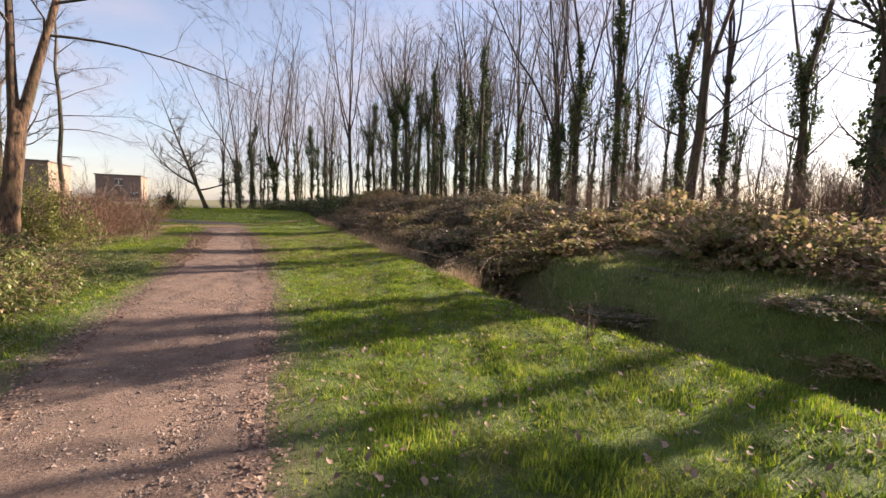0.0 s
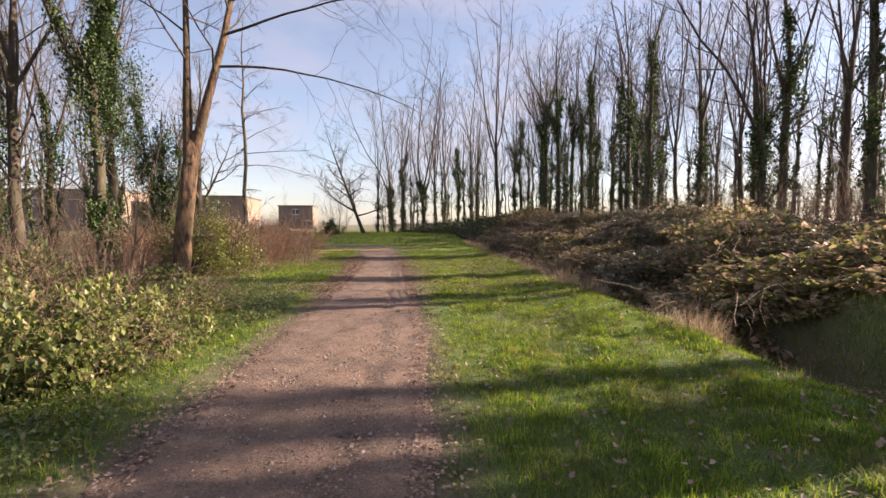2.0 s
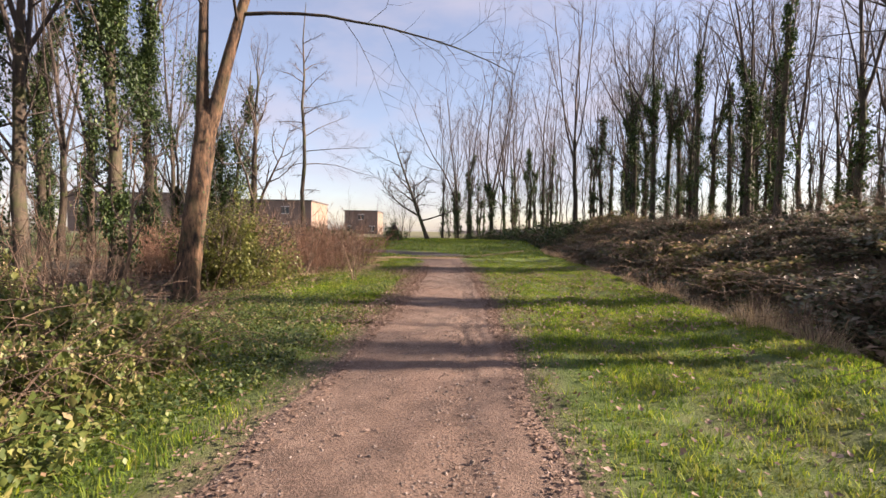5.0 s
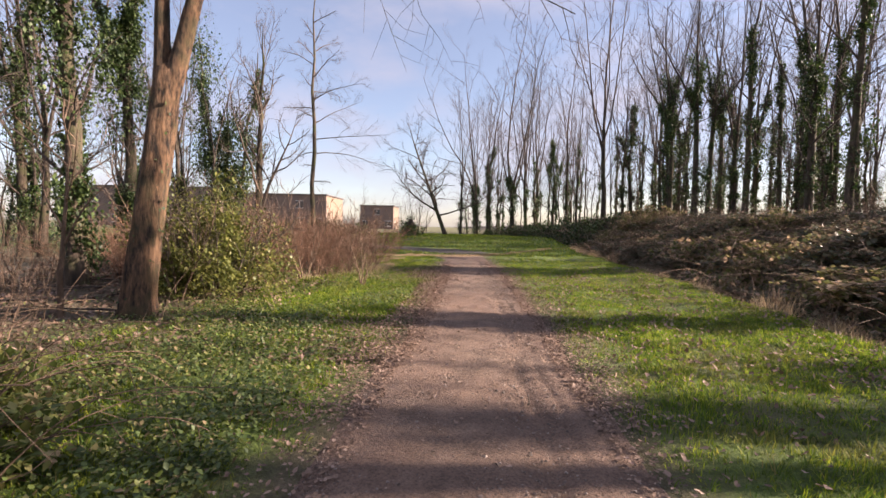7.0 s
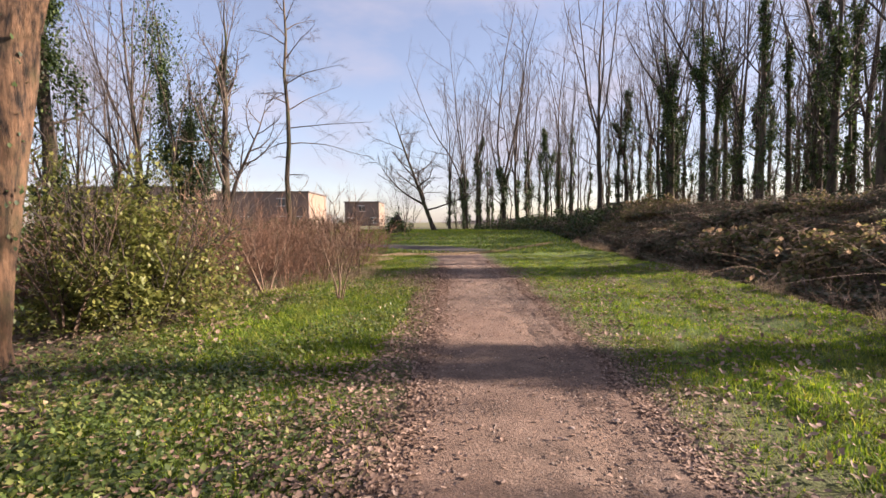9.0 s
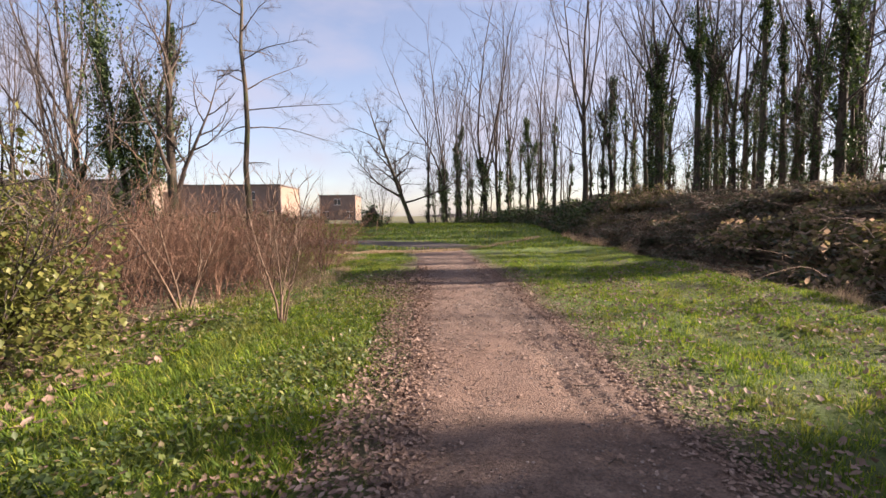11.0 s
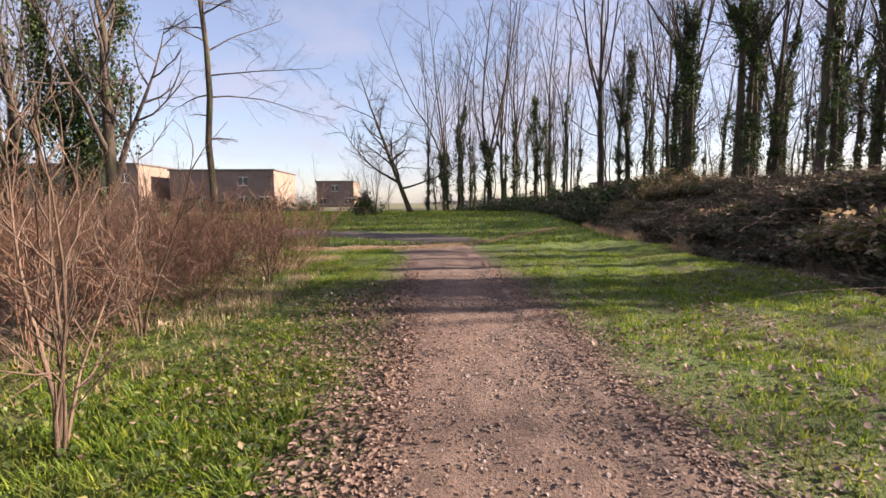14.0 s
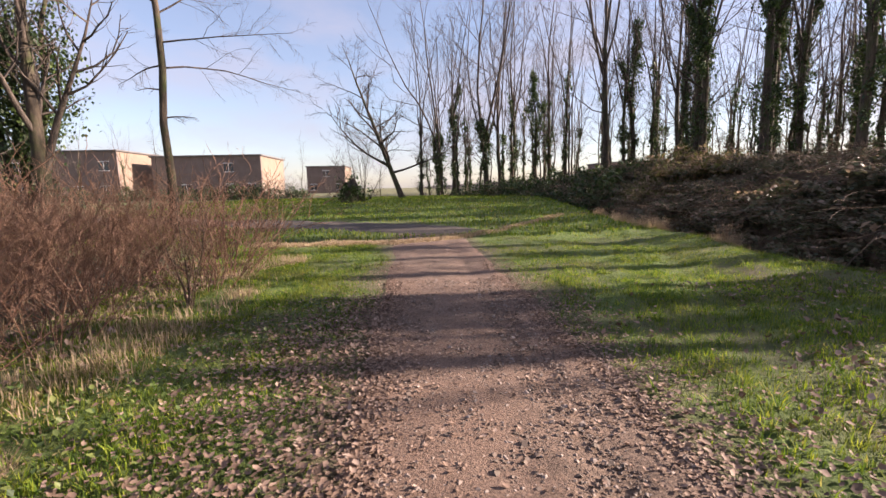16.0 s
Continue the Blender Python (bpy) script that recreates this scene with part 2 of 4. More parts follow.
class Tubes:
    """Gathers tapered tubes of quads into one mesh."""

    def __init__(self):
        self.v, self.f, self.n = [], [], 0

    def add(self, pts, rad, sides, rough=0.0):
        pts, rad = np.asarray(pts, float), np.asarray(rad, float)
        if rough:
            k0, k1 = np.arange(len(pts)), np.linspace(0, len(pts) - 1, len(pts) * 6)
            pts, rad = np.stack([np.interp(k1, k0, pts[:, i]) for i in range(3)], -1), np.interp(k1, k0, rad)
        tan = np.gradient(pts, axis=0)
        tan /= np.linalg.norm(tan, axis=1)[:, None] + 1e-9
        ref = np.where(abs(tan[:, 2:3]) < 0.9, [[0.0, 0, 1]], [[1.0, 0, 0]]) if abs(tan[0, 2]) < 0.9 else np.array([[1.0, 0, 0]])
        a = np.cross(tan, ref)
        a /= np.linalg.norm(a, axis=1)[:, None] + 1e-9
        b = np.cross(tan, a)
        ang = np.arange(sides) * 2 * np.pi / sides
        rr = np.repeat(rad[:, None], sides, 1)
        if rough:
            A, Z = np.meshgrid(ang, pts[:, 2])
            rr = rr * (1 + rough * (0.6 * np.sin(A * 5 + 1.3 * np.sin(Z * 2.2)) + 0.5 * np.sin(A * 9 + Z * 3.1) * np.cos(Z * 4.3 + A) + 0.5 * np.sin(A * 2 + Z * 1.1)))
        ring = pts[:, None] + rr[:, :, None] * (a[:, None] * np.cos(ang)[None, :, None] + b[:, None] * np.sin(ang)[None, :, None])
        self.v.append(ring.reshape(-1, 3))
        k = len(pts)
        i, j = np.meshgrid(np.arange(k - 1), np.arange(sides), indexing="ij")
        i, j = i.ravel(), j.ravel()
        j2 = (j + 1) % sides
        self.f.append(np.stack([i * sides + j, i * sides + j2, (i + 1) * sides + j2, (i + 1) * sides + j], -1) + self.n)
        self.n += k * sides

    def object(self, name, mat, parent=None, label=""):
        return mesh_object(name, np.concatenate(self.v), np.concatenate(self.f), mat, parent, label)


def limb(rng, start, way, length, segs, wander, rise):
    """A wandering line from start; rise bends it up (or down if negative)."""
    p, d = [np.array(start, float)], np.array(way, float)
    d /= np.linalg.norm(d)
    for _ in range(segs):
        d = d + rng.normal(0, wander, 3) + np.array([0, 0, rise])
        d /= np.linalg.norm(d)
        p.append(p[-1] + d * length / segs)
    return np.array(p)


def taper(r0, r1, k):
    return r0 + (r1 - r0) * np.linspace(0, 1, k) ** 0.8


def branch_out(rng, tubes, line, r0, level, top, spread, rise, twigs, from_part=0.25):
    """Side shoots along a line, thinner level by level."""
    length = np.linalg.norm(np.diff(line, axis=0), axis=1).sum()
    count = {1: twigs[0], 2: twigs[1], 3: twigs[2]}[level]
    for i in range(count):
        k = from_part + (1 - from_part) * (i + rng.random()) / count
        q = k * (len(line) - 1)
        j = min(int(q), len(line) - 2)
        p = line[j] + (line[j + 1] - line[j]) * (q - j)
        d = line[j + 1] - line[j]
        d /= np.linalg.norm(d)
        side = rng.normal(0, 1, 3)
        side -= d * side.dot(d)
        side /= np.linalg.norm(side) + 1e-9
        way = d * (1 - spread) + side * spread
        ln = length * rng.uniform(0.28, 0.5) * (1.15 - 0.6 * k)
        if ln < 0.15:
            continue
        r = max(r0 * 0.5 * (1 - 0.6 * k), 0.0045 if level == 3 else 0.008)
        segs = 4 if level < 3 else 2
        sub = limb(rng, p, way, ln, segs, 0.22, rise)
        tubes.add(sub, taper(r, max(r * 0.3, 0.0025), len(sub)), 5 if level == 1 else 3)
        if level < top:
            branch_out(rng, tubes, sub, r, level + 1, top, spread, rise, twigs, 0.2)


def ivy_leaves(rng, line, z0, z1, count, shell, size, bare=0.0):
    """Ivy wrapped round a trunk line: leaf positions on an uneven shell."""
    h = rng.uniform(0, 1, count) ** 0.85
    z = z0 + (z1 - z0) * h
    x, y = np.interp(z, line[:, 2], line[:, 0]), np.interp(z, line[:, 2], line[:, 1])
    a = rng.uniform(0, 2 * np.pi, count)
    lump = 0.5 + 0.6 * np.sin(z * 2.1 + a) * np.cos(z * 0.9 - a * 2) + 0.35 * np.sin(z * 4.7 + a * 3)
    r = shell * (0.35 + 0.75 * rng.random(count) ** 0.6 * np.clip(lump, 0.15, 1.3)) * (1.1 - 0.55 * h)
    pos = np.stack([x + r * np.cos(a), y + r * np.sin(a), z], -1)
    return scatter(LEAF4_V, LEAF4_F, pos, a - np.pi / 2 + rng.normal(0, 0.5, count), rng.normal(-1.0, 0.5, count), size * rng.uniform(0.6, 1.3, count), rng)


def make_tree(seed, h, r, fork, limbs, spread=0.35, rise=0.10, lean=(0, 0), ivy=0.0, ivy_n=2600, ivy_shell=0.42, twigs=(7, 5, 3), top=3, limb_len=0.45, bark=None, first=0.4, wander=0.045, leaf=0.15, ivy_limbs=3, limb_ivy=7):
    """A bare winter tree at the origin: trunk, branches, and ivy where it climbs. Returns its Empty."""
    rng = np.random.default_rng(seed)
    ob = new("tree")
    k = 14
    z = np.linspace(0, h, k)
    px = np.cumsum(rng.normal(0, wander, k)) * np.linspace(0, 1, k) + lean[0] * z
    py = np.cumsum(rng.normal(0, wander, k)) * np.linspace(0, 1, k) + lean[1] * z
    line = np.stack([px, py, z - 0.15], -1)
    rad = r * (1 - 0.93 * (z / h) ** 1.1)
    rad[0] *= 1.35
    t = Tubes()
    t.add(line, np.maximum(rad, 0.012), 9)
    t.object("trunk", bark or M_BARK, ob)
    b, ivy_lines = Tubes(), []
    for i in range(limbs):
        q = first + (0.95 - first) * (i + rng.random()) / limbs
        j = min(int(q * (k - 1)), k - 2)
        p = line[j] + (line[j + 1] - line[j]) * (q * (k - 1) - j)
        a = i * 2.4 + rng.uniform(-0.5, 0.5)
        way = np.array([math.cos(a) * spread * 1.6, math.sin(a) * spread * 1.6, 1 - spread * 0.7])
        ln = h * limb_len * rng.uniform(0.6, 1.1) * (1.25 - q * 0.8)
        rr = max(rad[j] * rng.uniform(0.42, 0.78), 0.015)
        sub = limb(rng, p, way, ln, 7, 0.13, rise)
        b.add(sub, taper(rr, 0.006, len(sub)), 5)
        branch_out(rng, b, sub, rr, 2, top, 0.5, rise * 0.7, twigs)
        if ivy and i < ivy_limbs:
            ivy_lines.append(sub)
    b.object("crown", M_TWIG if not bark else bark, ob)
    if ivy:
        vs, fs, base = [], [], 0
        for ln, lo, hi, cnt, sh in [(line, 0.0, h * ivy, ivy_n, ivy_shell + r)] + [(q, q[0, 2], q[0, 2] + (q[-1, 2] - q[0, 2]) * 0.42, ivy_n // limb_ivy, ivy_shell * 0.8) for q in ivy_lines]:
            v, f = ivy_leaves(rng, ln, lo, hi, cnt, sh, leaf)
            vs.append(v)
            fs.append(f + base)
            base += len(v)
        v, f = np.concatenate(vs), np.concatenate(fs)
        mesh_object("ivy", v, f, M_IVY, ob, "dark evergreen climbing ivy leaves")
    return ob


def put(ob, s, w, size=1.0, turn=0.0, sink=0.0, up=None):
    x, y = P(s, w)
    z = gz(s, w) if up is None else up
    return Matrix.LocRotScale((x, y, z - sink), Euler((0, 0, radians(turn))), (size, size, size))


# ---- ground and path ----
def build_ground():
    ss = np.concatenate([[-1500, -600, -200, -90, -50], np.arange(-30, -2, 1.0), np.arange(-2, 36, 0.16), np.arange(36, 72, 0.5), np.arange(72, 130, 4.0), [150, 200, 300, 600, 1500, 3000]])
    ww = np.concatenate([[-3000, -1200, -500, -200, -120, -80, -60, -45], np.arange(-36, -9, 1.0), np.arange(-9, 13, 0.16), np.arange(13, 40, 0.8), [44, 50, 60, 80, 120, 200, 500, 1200, 3000]])
    S, W = np.meshgrid(ss, ww, indexing="ij")
    z = ground_z(np.clip(S, -40, 90), np.clip(W, -60, 60))
    inside = smooth(-0.02, 0.25, W - edge_left(S)) * smooth(-0.02, 0.25, edge_right(S) - W) * smooth(37.5, 35.5, S)
    z = z - 0.05 * inside
    x, y = P(S, W)
    V = np.stack([x, y, z], -1).reshape(-1, 3)
    a, b = S.shape
    i, j = np.meshgrid(np.arange(a - 1), np.arange(b - 1), indexing="ij")
    i, j = i.ravel(), j.ravel()
    F = np.stack([i * b + j, i * b + j + 1, (i + 1) * b + j + 1, (i + 1) * b + j], -1)[:, ::-1]
    ob = mesh_object("ground", V, F, M_GROUND)
    tagged(ob, "uneven turf and leaf-strewn soil with a ditch", "ground", kind="structure")
    lit = np.maximum(smooth(0.4, 1.5, W - crest(S)), 0.85 * smooth(-2.6, -5.0, W - 0.6 * wob(S, W, 0.5)) * smooth(36, 28, S))
    lit = np.maximum(lit, 0.7 * smooth(0.5, 0.0, np.maximum(edge_left(S) - W, W - edge_right(S)) + 0.15 * wob(S, W, 3.0)) * smooth(40, 34, S))
    lit = np.maximum(lit, smooth(64, 72, S) * 0.5)
    lit = np.maximum(lit, 0.4 * smooth(11, 16, S) * smooth(32, 27, S) * smooth(-0.15, 0.5, wob(S, W, 0.8, 3.3) + 0.5 * wob(S, W, 3.0)) * (W > edge_right(S)))
    lit = lit * (1 - 0.8 * smooth(1.4, 2.4, W - crest(S)) * smooth(6.8, 5.4, W - crest(S)) * smooth(11, 7, S))
    lit = lit * (1 - 0.75 * smooth(0.3, 0.8, W - crest(S)) * smooth(5.0, 4.0, W - crest(S)) * smooth(11, 7, S))
    at = ob.data.attributes.new("litter", "FLOAT", "POINT")
    at.data.foreach_set("value", np.clip(lit, 0, 1).ravel().astype(np.float32))
    # footpath
    ss = np.arange(-12, 36.6, 0.14)
    uu = np.linspace(0, 1, 81)
    S, U = np.meshgrid(ss, uu, indexing="ij")
    L, R = edge_left(S) - 0.25, edge_right(S) + 0.25
    W = L + (R - L) * U
    d = np.minimum(W - L, R - W)
    z = ground_z(S, W) - 0.045 + 0.055 * smooth(0.0, 0.4, d) + 0.008 * wob(S, W, 6.0) - 0.02 * np.exp(-((W - (L + R) / 2 - 0.45) / 0.16) ** 2) - 0.05 * smooth(35, 36.5, S)
    for off, deep in ((0.66, 0.022), (0.88, 0.016)):
        z = z - deep * np.exp(-((W - (R - off) - 0.05 * wob(S, S, 0.5, off)) / 0.045) ** 2) * smooth(11, 13, S) * smooth(23, 19, S) * np.clip(0.55 + 0.9 * wob(S, W * 0.2, 1.7, off), 0, 1)
    x, y = P(S, W)
    V = np.stack([x, y, z], -1).reshape(-1, 3)
    a, b = S.shape
    i, j = np.meshgrid(np.arange(a - 1), np.arange(b - 1), indexing="ij")
    i, j = i.ravel(), j.ravel()
    F = np.stack([i * b + j, i * b + j + 1, (i + 1) * b + j + 1, (i + 1) * b + j], -1)[:, ::-1]
    tagged(mesh_object("path", V, F, M_PATH), "trodden brown gravel and earth footpath", "path", kind="structure")
    # muddy track that crosses the end of the path
    uu, vv = np.linspace(0, 1, 140), np.linspace(0, 1, 25)
    U, K = np.meshgrid(uu, vv, indexing="ij")
    W = 2.6 - 30 * U
    mid = np.interp(W, [-28, -16, -8, -3, 1, 3], [47.5, 44.0, 40.6, 38.6, 36.4, 35.6])
    half = np.interp(W, [-28, -8, 0, 1.6, 2.6], [1.1, 1.5, 1.9, 1.3, 0.2]) + 0.2 * wob(W, W, 1.3)
    S = mid + half * (2 * K - 1)
    z = ground_z(S, W) - 0.05 + 0.062 * smooth(0, 0.3, 1 - abs(2 * K - 1)) + 0.006 * wob(S, W, 6.0)
    x, y = P(S, W)
    V = np.stack([x, y, z], -1).reshape(-1, 3)
    a, b = S.shape
    i, j = np.meshgrid(np.arange(a - 1), np.arange(b - 1), indexing="ij")
    i, j = i.ravel(), j.ravel()
    F = np.stack([i * b + j, i * b + j + 1, (i + 1) * b + j + 1, (i + 1) * b + j], -1)
    tagged(mesh_object("track", V, F, M_MUD), "dark muddy track crossing the end of the footpath", "path", kind="structure")


build_ground()


# ---- ground cover ----
def blades(name, rng, s, w, height, width, mat, label, category, up=-0.01):
    n = len(s)
    hh = height * rng.uniform(0.55, 1.35, n)
    size = np.stack([width * rng.uniform(0.7, 1.4, n), hh, hh], -1)
    v, f = scatter(BLADE_V, BLADE_F, on_ground(s, w, up), rng.uniform(0, 6.283, n), rng.normal(0, 0.42, n), size, rng)
    return tagged(mesh_object(name, v, f, mat), label, category, kind="stuff")


def tufts(name, rng, s, w, per, height, width, radius, mat, label, category):
    """Grass in tufts, blades leaning outwards from each middle."""
    n = len(s)
    big = rng.uniform(0.5, 1.3, n)
    idx = np.repeat(np.arange(n), per)
    m = len(idx)
    a, q = rng.uniform(0, 6.283, m), rng.random(m) ** 0.6
    rr = radius * big[idx] * q
    x, y = P(s[idx], w[idx])
    pos = np.stack([x + rr * np.cos(a), y + rr * np.sin(a), ground_z(s[idx], w[idx]) - 0.012], -1)
    hh = height * big[idx] * rng.uniform(0.6, 1.2, m) * (1.1 - 0.45 * q)
    size = np.stack([width * rng.uniform(0.7, 1.4, m), hh, hh], -1)
    v, f = scatter(BLADE_V, BLADE_F, pos, a - 1.57 + rng.normal(0, 0.5, m), -0.15 - 0.75 * q * rng.uniform(0.4, 1.2, m), size, rng)
    return tagged(mesh_object(name, v, f, mat), label, category, kind="stuff")


def build_grass():
    rng = np.random.default_rng(3)
    n = 11500
    s = np.where(rng.random(n) < 0.55, rng.uniform(0.5, 18, n), rng.uniform(14, 32, n))
    lo, hi = edge_right(s) + 0.12, crest(s) + 0.35
    w = lo + (hi - lo) * rng.random(n)
    keep = (wob(s, w, 1.6, 0.4) + rng.normal(0, 0.45, n) > -0.35) & (rng.random(n) < 0.2 + 0.8 * smooth(0, 1.0, w - lo))
    tufts("grass_tufts", rng, s[keep], w[keep], 18, 0.11, 0.0085, 0.09, M_GRASS, "lush tufts of green grass on the verge", "grass")
    n = 8500
    s = rng.uniform(2.5, 33, n)
    lo = edge_left(s) - 0.15
    w = lo - np.interp(s, [2, 12, 16, 24, 34], [2.4, 3.0, 4.2, 3.6, 5.0]) * rng.random(n)
    keep = (wob(s, w, 1.4, 2.4) + rng.normal(0, 0.4, n) > -0.2) & (rng.random(n) < 0.2 + 0.8 * smooth(0, 0.8, lo - w))
    tufts("grass_tufts", rng, s[keep], w[keep], 17, 0.11, 0.0085, 0.09, M_GRASS, "bright tufts of grass beside the footpath", "grass")
    # sunny patch before the rust-brown shrubs
    n = 2600
    s = rng.uniform(16.8, 22.5, n)
    w = edge_left(s) - 0.5 - np.abs(rng.normal(0, 1.3, n))
    tufts("grass_tufts", rng, s, w, 16, 0.13, 0.009, 0.1, M_GRASS, "bright lush grass in the sun by the shrubs", "grass")
    # right-hand verge, clumped
    n = 330000
    s, q = rng.uniform(0.5, 36, n), rng.random(n)
    s = np.where(rng.random(n) < 0.45, rng.uniform(0.5, 18, n), s)
    s = np.where(rng.random(n) < 0.24, rng.uniform(1.5, 9.5, n), s)
    s = np.where(rng.random(n) < 0.22, rng.uniform(15, 28, n), s)
    lo, hi = edge_right(s) + 0.05, crest(s) + 0.5
    w = lo + (hi - lo) * q
    clump = wob(s, w, 2.3) + 0.7 * wob(s, w, 6.0, 1.5)
    keep = (clump + rng.normal(0, 0.5, n) > -0.25 + 0.15 * smooth(11, 16, s)) & (rng.random(n) < 0.15 + 0.85 * smooth(0, 0.9, w - lo))
    s, w, clump = s[keep], w[keep], clump[keep]
    blades("grass", rng, s, w, (0.05 + 0.035 * np.clip(clump, 0, 1.2)), 0.0075, M_GRASS, "short lush green grass on the verge", "grass")
    # left-hand verge
    n = 170000
    s, q = rng.uniform(2, 34, n), rng.random(n)
    lo, hi = edge_left(s) - 0.05, edge_left(s) - np.interp(s, [2, 12, 16, 24, 34], [2.4, 3.0, 4.2, 3.6, 5.0])
    w = lo + (hi - lo) * q
    clump = wob(s, w, 2.0, 0.7) + 0.7 * wob(s, w, 5.0, 2.5)
    keep = (clump + rng.normal(0, 0.5, n) > -0.1) & (rng.random(n) < 0.1 + 0.9 * smooth(0, 0.8, lo - w))
    s, w, clump = s[keep], w[keep], clump[keep]
    blades("grass", rng, s, w, (0.055 + 0.04 * np.clip(clump, 0, 1.2)), 0.0075, M_GRASS, "tufted bright green grass beside the footpath", "grass")
    # meadow past the end of the path
    n = 60000
    s, w = rng.uniform(34, 66, n), rng.uniform(-16, 9, n)
    mid = np.interp(w, [-28, -16, -8, -3, 1, 3], [47.5, 44.0, 40.6, 38.6, 36.4, 35.6])
    keep = (abs(s - mid) > np.interp(w, [-28, -8, 0, 1.6, 2.6], [1.1, 1.5, 1.9, 1.3, 0.2]) + 0.25 * rng.normal(0, 1, n)) | (w > 2.6)
    s, w = s[keep], w[keep]
    blades("grass", rng, s, w, 0.12, 0.03, M_GRASS, "mown green meadow grass", "grass")
    # straw-coloured strip at the end of the path; its paleness partly paints sunlight
    n = 14000
    w = rng.uniform(-4.5, 6.5, n)
    s = np.interp(w, [-4.5, -0.5, 1.7, 6.5], [33.6, 33.2, 34.4, 40.2]) + rng.normal(0, 0.18, n)
    blades("dry_grass", rng, s, w, 0.09, 0.02, M_DRY, "strip of straw-coloured grass, partly a sunlit line put into colour", "grass")
    # dry fringe on the brink of the ditch
    n = 16000
    s = rng.uniform(5, 40, n)
    w = crest(s) + rng.normal(0.25, 0.22, n)
    keep = wob(s, w * 0.2, 1.5, 5.0) + rng.normal(0, 0.25, n) > np.interp(s, [5, 18, 22], [0.55, 0.5, 0.05])
    blades("dry_grass", rng, s[keep], w[keep], 0.12, 0.008, M_DRY, "dry straw-coloured grass fringe on the ditch brink", "grass")
    # terrace over the ditch
    n = 26000
    s, u = rng.uniform(-3, 12, n), rng.uniform(1.9, 6.4, n)
    w = crest(s) + u
    keep = wob(s, w, 1.4) + rng.normal(0, 0.3, n) > -0.2
    blades("grass", rng, s[keep], w[keep], 0.08, 0.011, M_GRASS, "rough green grass on the far bank", "grass")
    # ditch sides
    n = 46000
    s, u = np.concatenate([rng.uniform(-2, 34, 26000), rng.uniform(-2, 9, 20000)]), rng.uniform(0.1, 4.6, n)
    blades("grass", rng, s, crest(s) + u, 0.10, 0.011, mat_leaf("ditch_grass", [(0, (0.09, 0.14, 0.03)), (0.6, (0.19, 0.23, 0.07)), (0.85, (0.30, 0.26, 0.12)), (1, (0.46, 0.36, 0.22))], 0.7, 0.45), "rank mixed grass in the ditch", "grass")


build_grass()


